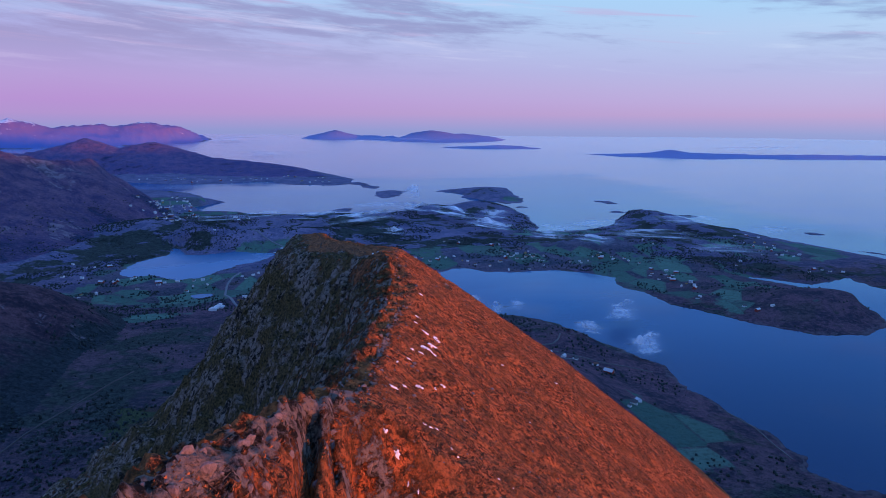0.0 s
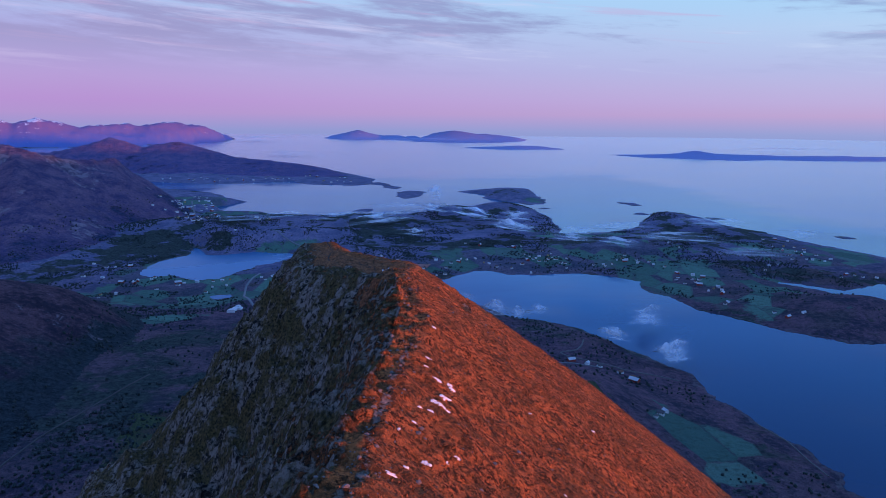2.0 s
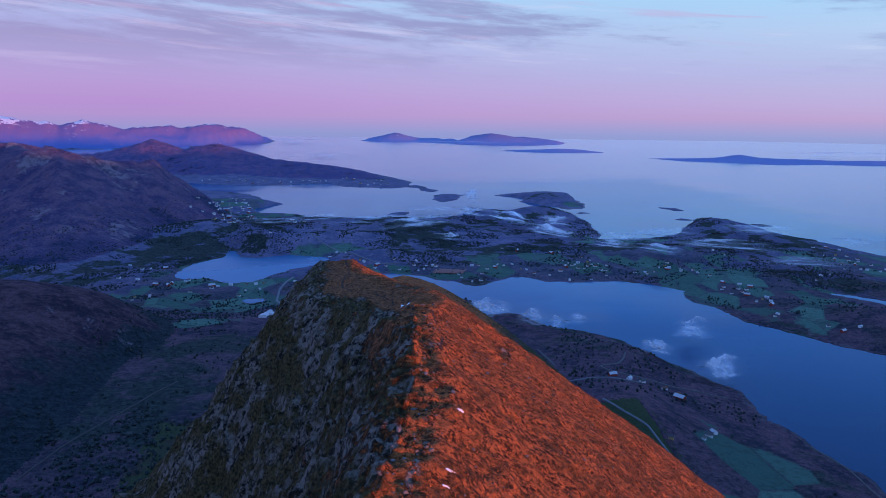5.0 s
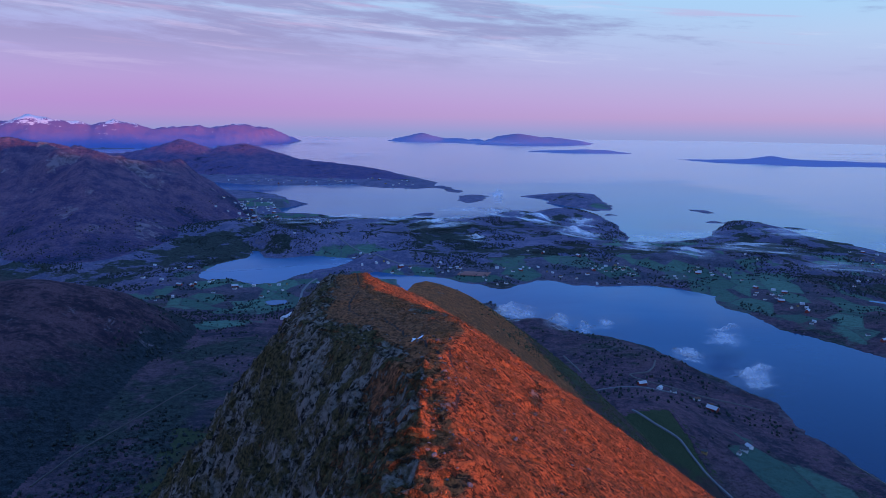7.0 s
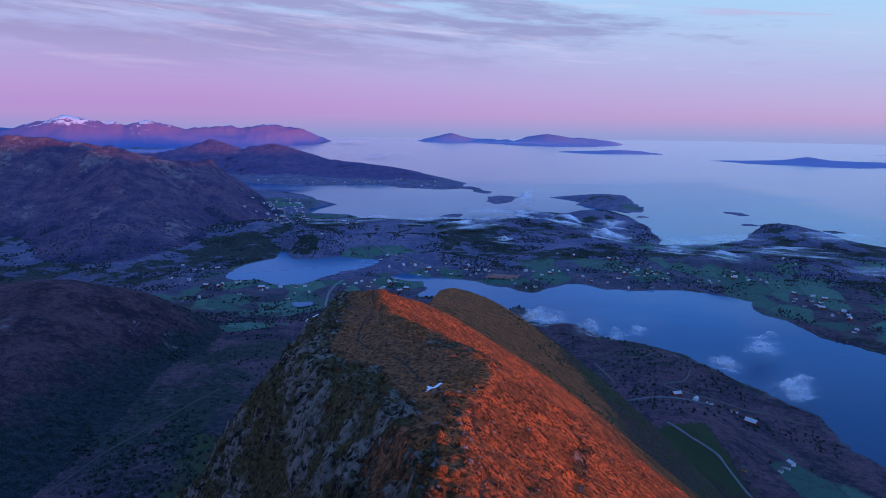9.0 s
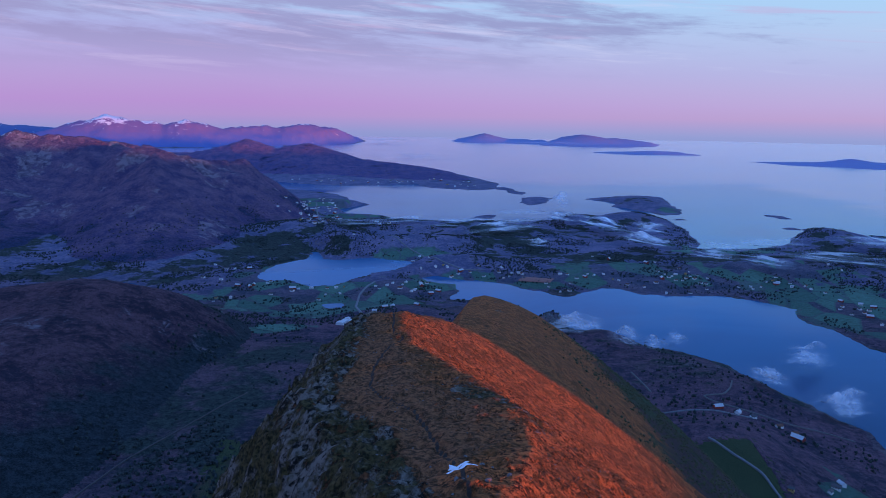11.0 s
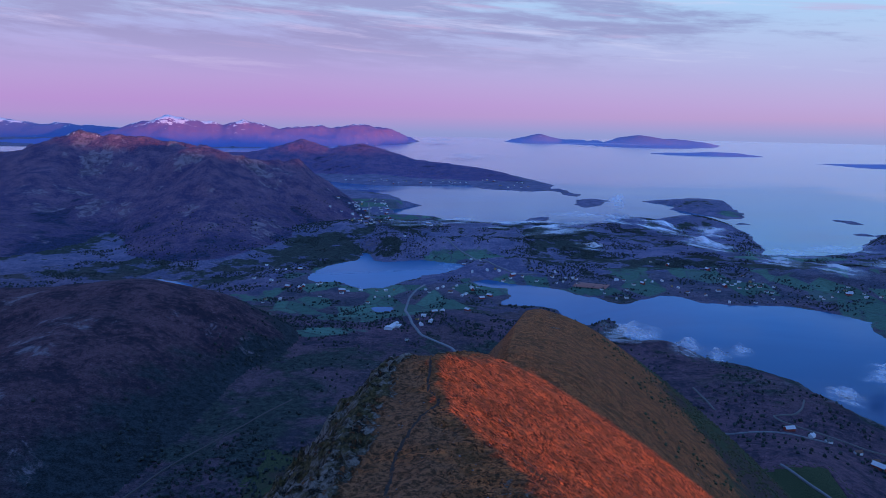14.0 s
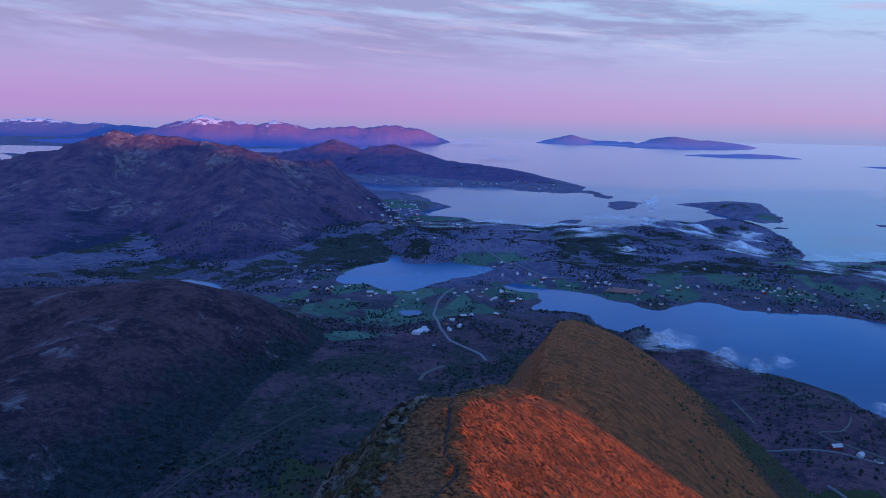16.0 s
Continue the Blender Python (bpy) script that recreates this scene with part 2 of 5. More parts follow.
def ridge_material():
    """Mountain grass, withered orange-brown, shade put in as duller brown on the flat top, with lichened grey rock in
    the cliffs and green on the lower flanks.
    """
    m, n, p, _ = material("mountain_grass")
    pos = place(n)
    mid, fine, tiny = n.noise(pos, 0.7, 6, 0.6), n.noise(pos, 4.0, 6, 0.65), n.noise(pos, 17.0, 4, 0.6)
    clump = n.noise(pos, 3.6, 8, 0.74, 0.2)
    grass = n.mix(n.ramp(clump, [(0.43, 0.0), (0.54, 1.0)]), (0.062, 0.024, 0.010), (0.70, 0.205, 0.064))
    grass = n.mix(n.ramp(mid, [(0.46, 0.0), (0.62, 0.6)]), grass, (0.26, 0.105, 0.036))
    grass = n.mix(n.ramp(n.noise(pos, 0.55, 8, 0.74, 0.3), [(0.46, 0.0), (0.57, 0.72)]), grass, n.mix(n.ramp(fine, [(0.40, 0.0), (0.62, 1.0)]), (0.045, 0.028, 0.012), (0.25, 0.105, 0.038)))
    grass = n.mix(n.ramp(tiny, [(0.66, 0.0), (0.72, 0.65)]), grass, (0.46, 0.30, 0.20))
    grass = n.mix(n.ramp(n.math("MULTIPLY", mid, tiny), [(0.19, 0.5), (0.26, 0.0)]), grass, (0.05, 0.035, 0.018))
    fall = n.noise(n.scaled(pos, (0.22, 1.5, 0.3), (0, 0, radians(-6))), 1.7, 6, 0.62, 0.3)
    grass = n.mix(n.ramp(n.math("MULTIPLY", fall, n.math("ADD", fine, 0.5)), [(0.74, 0.0), (0.84, 0.6)]), grass, (0.50, 0.34, 0.25))
    # duller brown grass; on the flat top it paints the unlit side
    dull_grass = n.mix(n.ramp(clump, [(0.40, 0.0), (0.60, 1.0)]), (0.085, 0.042, 0.020), (0.37, 0.145, 0.064))
    dull_grass = n.mix(n.ramp(tiny, [(0.62, 0.0), (0.72, 0.5)]), dull_grass, (0.40, 0.30, 0.22))
    leafy = n.mix(n.ramp(fine, [(0.38, 0.0), (0.64, 1.0)]), (0.020, 0.032, 0.016), (0.088, 0.108, 0.050))
    leafy = n.mix(n.ramp(n.noise(pos, 0.035, 6, 0.62, 0.4), [(0.46, 0.0), (0.56, 0.85)]), leafy, n.mix(n.ramp(fine, [(0.38, 0.0), (0.64, 1.0)]), (0.030, 0.020, 0.022), (0.125, 0.070, 0.066)))
    green = n.mix(n.ramp(n.math("ADD", attr(n, "leafy"), n.math("MULTIPLY", n.math("SUBTRACT", mid, 0.5), 0.9)), [(0.35, 0.0), (0.65, 1.0)]), dull_grass, leafy)
    col = n.mix(n.ramp(n.math("ADD", attr(n, "green"), n.math("MULTIPLY", n.math("SUBTRACT", mid, 0.5), 0.9)), [(0.35, 0.0), (0.65, 1.0)]), grass, green)
    streak = n.noise(n.scaled(pos, (1.0, 1.0, 1.2), (0.3, 0.2, 0.5)), 1.7, 10, 0.74, 0.3)
    wob = n.add("ShaderNodeVectorMath", Scale=0.55)
    wob.operation = "SCALE"
    wn = n.add("ShaderNodeTexNoise", Scale=1.5)
    n.link(pos, wn.inputs["Vector"])
    n.link(wn.outputs["Color"], wob.inputs[0])
    at = n.add("ShaderNodeVectorMath")
    n.link(n.scaled(pos, (1.0, 1.0, 0.55), (0.2, 0.3, 0.4)), at.inputs[0])
    n.link(wob.outputs[0], at.inputs[1])
    slab = n.add("ShaderNodeTexVoronoi", Scale=2.3)
    n.link(at.outputs[0], slab.inputs["Vector"])
    joint = n.add("ShaderNodeTexVoronoi", Scale=2.3)
    joint.feature = "DISTANCE_TO_EDGE"
    n.link(at.outputs[0], joint.inputs["Vector"])
    tone = n.add("ShaderNodeSeparateColor")
    n.link(slab.outputs["Color"], tone.inputs[0])
    face = n.math("ADD", n.math("MULTIPLY", streak, 0.86), n.math("MULTIPLY", tone.outputs[0], 0.14))
    rock = n.mix(n.ramp(face, [(0.42, 0.0), (0.57, 1.0)]), (0.020, 0.017, 0.014), (0.33, 0.270, 0.220))
    rock = n.mix(n.ramp(tiny, [(0.58, 0.0), (0.74, 0.6)]), rock, (0.46, 0.36, 0.30))
    rock = n.mix(n.ramp(joint.outputs["Distance"], [(0.0, 0.25), (0.03, 0.0)]), rock, (0.018, 0.015, 0.013))
    moss = n.math("MULTIPLY", n.ramp(n.noise(pos, 0.34, 8, 0.72), [(0.43, 0.0), (0.55, 1.0)]), n.ramp(attr(n, "clean"), [(0.3, 0.95), (0.7, 0.1)]))
    rock = n.mix(moss, rock, n.mix(n.ramp(fine, [(0.36, 0.0), (0.64, 1.0)]), (0.032, 0.027, 0.011), (0.165, 0.120, 0.045)))
    bare = n.math("ADD", attr(n, "rock"), n.math("MULTIPLY", n.math("SUBTRACT", streak, 0.5), 1.6))
    col = n.mix(n.ramp(bare, [(0.45, 0.0), (0.6, 1.0)]), col, rock)
    trail = n.math("ADD", attr(n, "trail"), n.math("MULTIPLY", n.math("SUBTRACT", fine, 0.5), 0.5))
    col = n.mix(n.ramp(trail, [(0.45, 0.0), (0.6, 0.9)]), col, n.mix(tiny, (0.030, 0.024, 0.020), (0.11, 0.09, 0.08)))
    n.link(col, p.inputs["Base Color"])
    p.inputs["Roughness"].default_value = 0.95
    p.inputs["Specular IOR Level"].default_value = 0.12
    stone = n.math("MULTIPLY", n.ramp(bare, [(0.45, 0.0), (0.6, 1.0)]), n.math("ADD", n.math("MULTIPLY", n.ramp(joint.outputs["Distance"], [(0.0, 0.0), (0.10, 1.0)]), 0.15), n.math("ADD", n.math("MULTIPLY", tone.outputs[1], 0.35), n.math("MULTIPLY", streak, 1.6))))
    bump(n, p, n.math("ADD", n.math("ADD", fine, n.math("MULTIPLY", tiny, 0.5)), stone), 1.0, 0.26)
    return m


def water_material(name, chop=0.0):
    """Deep water: ruffled by a breeze in fjord and bay, glassy out on the open sea beyond a wind line. Reflected blue
    sky is partly put into the colours.
    """
    m, n, p, out = material(name)
    pos = place(n)
    sp = n.add("ShaderNodeSeparateXYZ")
    n.link(pos, sp.inputs[0])
    drift = n.math("MULTIPLY", n.math("SUBTRACT", n.noise(n.scaled(pos, (0.6, 1.0, 1.0)), 0.004, 6, 0.6, 0.6), 0.5), 1.5)
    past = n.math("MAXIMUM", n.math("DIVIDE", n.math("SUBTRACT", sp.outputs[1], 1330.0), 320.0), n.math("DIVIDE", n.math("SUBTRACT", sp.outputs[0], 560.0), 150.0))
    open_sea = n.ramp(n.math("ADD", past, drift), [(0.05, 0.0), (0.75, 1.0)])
    patch = n.noise(n.scaled(pos, (0.45, 1.0, 1.0), (0, 0, radians(-20))), 0.010, 7, 0.62, 0.8)
    ruffled = n.ramp(patch, [(0.38, 0.05 + chop), (0.62, 0.13 + chop)])
    slick = n.ramp(patch, [(0.36, 0.17), (0.64, 0.20)])
    # base runs from dark to blue along y: reflected sky painted in, not depth
    far_blue = n.ramp(n.math("DIVIDE", n.math("ADD", sp.outputs[1], n.math("MULTIPLY", drift, 60.0)), 1000.0), [(0.20, 0.0), (0.66, 1.0)])
    base = n.mix(far_blue, (0.002, 0.016, 0.066), n.mix(n.ramp(patch, [(0.36, 0.0), (0.64, 1.0)]), (0.030, 0.125, 0.27), (0.036, 0.160, 0.33)))
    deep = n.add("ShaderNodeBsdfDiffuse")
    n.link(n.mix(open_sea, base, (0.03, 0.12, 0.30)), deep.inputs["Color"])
    # gloss tinted blue inside the wind line, deepening the reflected sky by colour
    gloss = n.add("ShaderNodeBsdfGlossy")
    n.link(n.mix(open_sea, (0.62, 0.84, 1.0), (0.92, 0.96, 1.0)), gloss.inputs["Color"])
    n.link(n.mix(open_sea, ruffled, slick), gloss.inputs["Roughness"])
    rim = n.add("ShaderNodeFresnel", IOR=1.33)
    both = n.add("ShaderNodeMixShader")
    n.link(rim.outputs[0], both.inputs[0])
    n.link(deep.outputs[0], both.inputs[1])
    n.link(gloss.outputs[0], both.inputs[2])
    n.link(both.outputs[0], out.inputs[0])
    wave = n.math("ADD", n.noise(n.scaled(pos, (1.0, 0.45, 1.0), (0, 0, radians(30))), 0.9, 4), n.noise(pos, 3.5, 3))
    b = n.add("ShaderNodeBump", Distance=0.05)
    n.link(n.math("MULTIPLY", n.math("SUBTRACT", 1.0, open_sea), 0.04), b.inputs["Strength"])
    n.link(wave, b.inputs["Height"])
    for sh in (deep, gloss, rim):
        n.link(b.outputs[0], sh.inputs["Normal"])
    n.tree.nodes.remove(p)
    return m


def mist_material():
    """Thin torn fog; thickness falls off to nothing at the rim of each veil."""
    m, n, p, out = material("mist")
    obj = n.add("ShaderNodeTexCoord").outputs["Object"]
    flat = n.scaled(obj, (1, 1, 0))
    seed = n.add("ShaderNodeCombineXYZ")
    n.link(attr(n, "seed"), seed.inputs[0])
    off = n.add("ShaderNodeVectorMath")
    n.link(n.scaled(obj, (1.0, 1.0, 0.05)), off.inputs[0])
    n.link(seed.outputs[0], off.inputs[1])
    ln = n.add("ShaderNodeVectorMath")
    ln.operation = "LENGTH"
    n.link(flat, ln.inputs[0])
    rag = n.noise(off.outputs[0], 2.3, 6, 0.56, 0.25)
    body = n.math("SUBTRACT", n.math("ADD", n.math("MULTIPLY", n.math("SUBTRACT", rag, 0.5), 3.4), 0.90), n.math("MULTIPLY", ln.outputs["Value"], 1.05))
    soft = n.math("MULTIPLY", n.ramp(body, [(0.0, 0.0), (1.25, 1.0)], "LINEAR"), n.ramp(ln.outputs["Value"], [(0.25, 1.0), (1.0, 0.0)]))
    a = n.math("MULTIPLY", n.math("POWER", soft, 1.7), n.math("MULTIPLY", attr(n, "thick"), 0.66), clamp=True)
    p.inputs["Base Color"].default_value = (0.90, 0.92, 0.96, 1)
    p.inputs["Roughness"].default_value = 1.0
    p.inputs["Specular IOR Level"].default_value = 0.0
    n.link(a, p.inputs["Alpha"])
    return m


M_LAND, M_RIDGE = land_material(), ridge_material()
# massif and headland: the blue-violet haze of distance is put into the heath colours
M_MASSIF = heights_material("hazed_mountain_heath", (0.118, 0.100, 0.225), (0.34, 0.205, 0.30), (0.44, 0.35, 0.41), (0.088, 0.108, 0.225), 5.0)
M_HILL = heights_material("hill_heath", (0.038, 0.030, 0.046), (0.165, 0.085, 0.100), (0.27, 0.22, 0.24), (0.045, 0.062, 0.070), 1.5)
M_HEAD = heights_material("hazed_headland_heath", (0.120, 0.130, 0.33), (0.33, 0.21, 0.38), (0.40, 0.30, 0.43), (0.062, 0.090, 0.24), 6.0)
# painted haze: the blue and violet of distance sit in these base colours
M_SNOWY = hazed_material("snowy_mountains", (0.13, 0.18, 0.44), (0.27, 0.17, 0.33), 110)
M_BLUE = hazed_material("distant_hills", (0.09, 0.15, 0.36), (0.15, 0.18, 0.36), 90)
M_ISLE = hazed_material("far_islands", (0.25, 0.28, 0.50), (0.27, 0.22, 0.38), 60)
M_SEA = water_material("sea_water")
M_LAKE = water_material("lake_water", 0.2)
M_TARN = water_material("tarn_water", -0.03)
M_MIST = mist_material()
M_ROAD = plain("worn_asphalt", (0.20, 0.205, 0.22), 0.85, 0.6)
M_GRAVEL = plain("gravel", (0.15, 0.14, 0.135), 0.95, 1.2)
M_TRACK = plain("earth_track", (0.10, 0.085, 0.08), 0.95, 1.2)
M_ROCK = plain("lichened_rock", (0.24, 0.20, 0.185), 0.9, 2.5, 0.7)
M_SNOW = plain("old_snow", (0.86, 0.87, 0.90), 0.7, 2.0, 0.12)
M_WHITE = plain("white_boards", (0.80, 0.80, 0.80), 0.6, 2.0, 0.1)
M_RED = plain("red_boards", (0.34, 0.05, 0.035), 0.7, 2.0, 0.3)
M_YELLOW = plain("ochre_boards", (0.55, 0.36, 0.14), 0.7, 2.0, 0.2)
M_ROOF = plain("slate_roof", (0.09, 0.085, 0.09), 0.6, 3.0, 0.4)
M_TILE = plain("clay_tile_roof", (0.20, 0.09, 0.06), 0.8, 3.0, 0.4)
M_METAL = plain("grey_sheet_roof", (0.55, 0.57, 0.60), 0.45, 1.0, 0.2)
M_LEAF = plain("dark_leaves", (0.036, 0.054, 0.050), 0.9, 0.8, 0.7)
M_TUFT, n_, p_, _ = material("withered_grass")
isle = n_.add("ShaderNodeNewGeometry").outputs["Random Per Island"]
n_.link(n_.ramp(isle, [(0.0, (0.045, 0.020, 0.008)), (0.30, (0.10, 0.060, 0.022)), (0.55, (0.30, 0.105, 0.036)), (1.0, (0.52, 0.19, 0.065))], "LINEAR"), p_.inputs["Base Color"])
p_.inputs["Roughness"].default_value = 0.95
M_SCRUB = plain("olive_scrub", (0.095, 0.095, 0.040), 0.95, 1.0, 0.5)
M_FIELD = plain("ploughed_soil", (0.36, 0.15, 0.12), 0.95, 0.4, 0.4)

# ---- shape of the land ----
def lattice(ix, iy, seed):
    h = (ix.astype(np.int64) * 374761393 + iy.astype(np.int64) * 668265263 + seed * 974634777) & 0xFFFFFFFF
    h = ((h ^ (h >> 13)) * 1274126177) & 0xFFFFFFFF
    return ((h ^ (h >> 16)) & 0xFFFF) / 32767.5 - 1.0


def vnoise(x, y, seed=0):
    fx, fy = np.floor(x), np.floor(y)
    u, v = x - fx, y - fy
    u, v = u * u * u * (u * (u * 6 - 15) + 10), v * v * v * (v * (v * 6 - 15) + 10)
    ix, iy = fx.astype(np.int64), fy.astype(np.int64)
    a, b = lattice(ix, iy, seed), lattice(ix + 1, iy, seed)
    c, d = lattice(ix, iy + 1, seed), lattice(ix + 1, iy + 1, seed)
    return a + (b - a) * u + (c - a) * v + (a - b - c + d) * u * v


def fbm(x, y, size, octaves=5, seed=0, gain=0.5, ridged=False):
    t, amp, total = np.zeros_like(x), 1.0, 0.0
    for k in range(octaves):
        s = 2.03**k / size
        w = vnoise(x * s + 17.3 * k, y * s - 9.1 * k, seed + k)
        t += amp * ((1 - 2 * np.abs(w)) if ridged else w)
        total += amp
        amp *= gain
    return t / total


def step01(a, b, x):
    t = np.clip((x - a) / (b - a), 0, 1)
    return t * t * (3 - 2 * t)


def inside_distance(x, y, ring, reach=400.0):
    """Distance to a closed shoreline, positive inside it."""
    ring = np.array(ring, float)
    out = np.full(x.shape, -reach)
    box = (x > ring[:, 0].min() - reach) & (x < ring[:, 0].max() + reach) & (y > ring[:, 1].min() - reach) & (y < ring[:, 1].max() + reach)
    px, py = x[box], y[box]
    best, odd = np.full(px.shape, 1e12), np.zeros(px.shape, bool)
    for (ax, ay), (bx, by) in zip(ring, np.roll(ring, -1, 0)):
        ex, ey = bx - ax, by - ay
        t = np.clip(((px - ax) * ex + (py - ay) * ey) / (ex * ex + ey * ey + 1e-9), 0, 1)
        best = np.minimum(best, (px - ax - t * ex) ** 2 + (py - ay - t * ey) ** 2)
        if ay != by:
            odd ^= ((ay > py) != (by > py)) & (px < ax + (py - ay) * ex / ey)
    out[box] = np.where(odd, 1, -1) * np.minimum(np.sqrt(best), reach)
    return out


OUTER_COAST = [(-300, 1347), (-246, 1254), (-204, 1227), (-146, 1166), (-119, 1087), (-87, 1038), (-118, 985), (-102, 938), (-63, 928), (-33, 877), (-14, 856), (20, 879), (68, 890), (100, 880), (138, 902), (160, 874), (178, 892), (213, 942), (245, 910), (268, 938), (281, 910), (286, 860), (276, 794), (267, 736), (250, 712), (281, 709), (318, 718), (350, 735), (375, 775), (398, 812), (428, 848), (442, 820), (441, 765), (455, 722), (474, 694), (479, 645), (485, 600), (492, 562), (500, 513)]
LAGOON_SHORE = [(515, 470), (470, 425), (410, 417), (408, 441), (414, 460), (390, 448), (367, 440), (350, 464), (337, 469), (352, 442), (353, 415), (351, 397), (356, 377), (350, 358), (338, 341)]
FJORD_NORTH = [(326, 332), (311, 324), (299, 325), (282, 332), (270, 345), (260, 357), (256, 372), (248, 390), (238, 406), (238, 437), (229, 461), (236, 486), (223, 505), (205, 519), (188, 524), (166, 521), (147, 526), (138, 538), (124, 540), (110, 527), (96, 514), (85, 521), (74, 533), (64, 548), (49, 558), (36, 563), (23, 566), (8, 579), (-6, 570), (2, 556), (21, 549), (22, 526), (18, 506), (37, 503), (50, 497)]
# the last stretch, unseen, is added land under the shade-casting hills
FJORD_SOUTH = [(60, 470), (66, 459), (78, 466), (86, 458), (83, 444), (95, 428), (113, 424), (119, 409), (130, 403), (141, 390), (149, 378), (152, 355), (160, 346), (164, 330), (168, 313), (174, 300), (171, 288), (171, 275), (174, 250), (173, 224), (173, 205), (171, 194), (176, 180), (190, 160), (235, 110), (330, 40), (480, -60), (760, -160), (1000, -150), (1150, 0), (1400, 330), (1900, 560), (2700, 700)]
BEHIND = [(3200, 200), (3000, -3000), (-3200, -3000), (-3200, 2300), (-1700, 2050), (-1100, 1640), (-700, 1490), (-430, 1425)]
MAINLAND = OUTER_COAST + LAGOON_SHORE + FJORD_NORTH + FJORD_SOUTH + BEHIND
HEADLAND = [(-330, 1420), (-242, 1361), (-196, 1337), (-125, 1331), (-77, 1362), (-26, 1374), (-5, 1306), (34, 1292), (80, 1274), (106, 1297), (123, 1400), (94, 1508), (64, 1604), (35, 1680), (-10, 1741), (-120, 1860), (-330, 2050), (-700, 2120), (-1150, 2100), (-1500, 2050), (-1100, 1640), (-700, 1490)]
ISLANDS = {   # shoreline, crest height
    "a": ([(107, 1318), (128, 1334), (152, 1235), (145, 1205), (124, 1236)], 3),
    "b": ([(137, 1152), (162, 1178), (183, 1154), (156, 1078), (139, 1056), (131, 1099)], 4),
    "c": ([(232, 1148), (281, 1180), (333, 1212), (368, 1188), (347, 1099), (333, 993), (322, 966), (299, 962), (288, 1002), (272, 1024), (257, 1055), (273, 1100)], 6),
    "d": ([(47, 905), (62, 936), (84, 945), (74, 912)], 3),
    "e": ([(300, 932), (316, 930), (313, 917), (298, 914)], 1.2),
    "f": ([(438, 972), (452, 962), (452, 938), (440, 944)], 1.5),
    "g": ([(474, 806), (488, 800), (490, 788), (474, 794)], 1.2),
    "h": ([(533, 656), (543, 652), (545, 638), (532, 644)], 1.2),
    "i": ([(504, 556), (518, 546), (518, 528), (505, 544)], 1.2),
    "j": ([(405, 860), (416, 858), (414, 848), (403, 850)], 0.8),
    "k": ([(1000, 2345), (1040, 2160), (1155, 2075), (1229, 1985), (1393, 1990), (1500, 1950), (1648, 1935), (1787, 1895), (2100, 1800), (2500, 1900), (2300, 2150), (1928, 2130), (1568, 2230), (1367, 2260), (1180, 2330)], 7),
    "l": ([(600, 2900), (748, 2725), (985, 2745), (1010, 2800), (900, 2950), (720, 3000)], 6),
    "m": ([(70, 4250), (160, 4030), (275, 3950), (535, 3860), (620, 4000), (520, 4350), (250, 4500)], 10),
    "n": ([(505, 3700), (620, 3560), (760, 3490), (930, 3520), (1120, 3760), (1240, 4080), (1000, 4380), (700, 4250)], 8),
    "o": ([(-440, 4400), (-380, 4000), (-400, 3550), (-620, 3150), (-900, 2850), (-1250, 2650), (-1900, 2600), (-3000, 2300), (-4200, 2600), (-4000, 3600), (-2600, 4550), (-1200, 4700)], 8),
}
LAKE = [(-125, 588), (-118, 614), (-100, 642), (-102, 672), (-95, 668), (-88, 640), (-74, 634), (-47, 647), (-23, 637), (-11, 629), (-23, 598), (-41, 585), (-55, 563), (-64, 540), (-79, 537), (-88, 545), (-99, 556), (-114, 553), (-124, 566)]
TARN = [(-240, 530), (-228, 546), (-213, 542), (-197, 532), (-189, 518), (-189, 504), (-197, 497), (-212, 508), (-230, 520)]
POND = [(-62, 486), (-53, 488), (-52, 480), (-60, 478)]

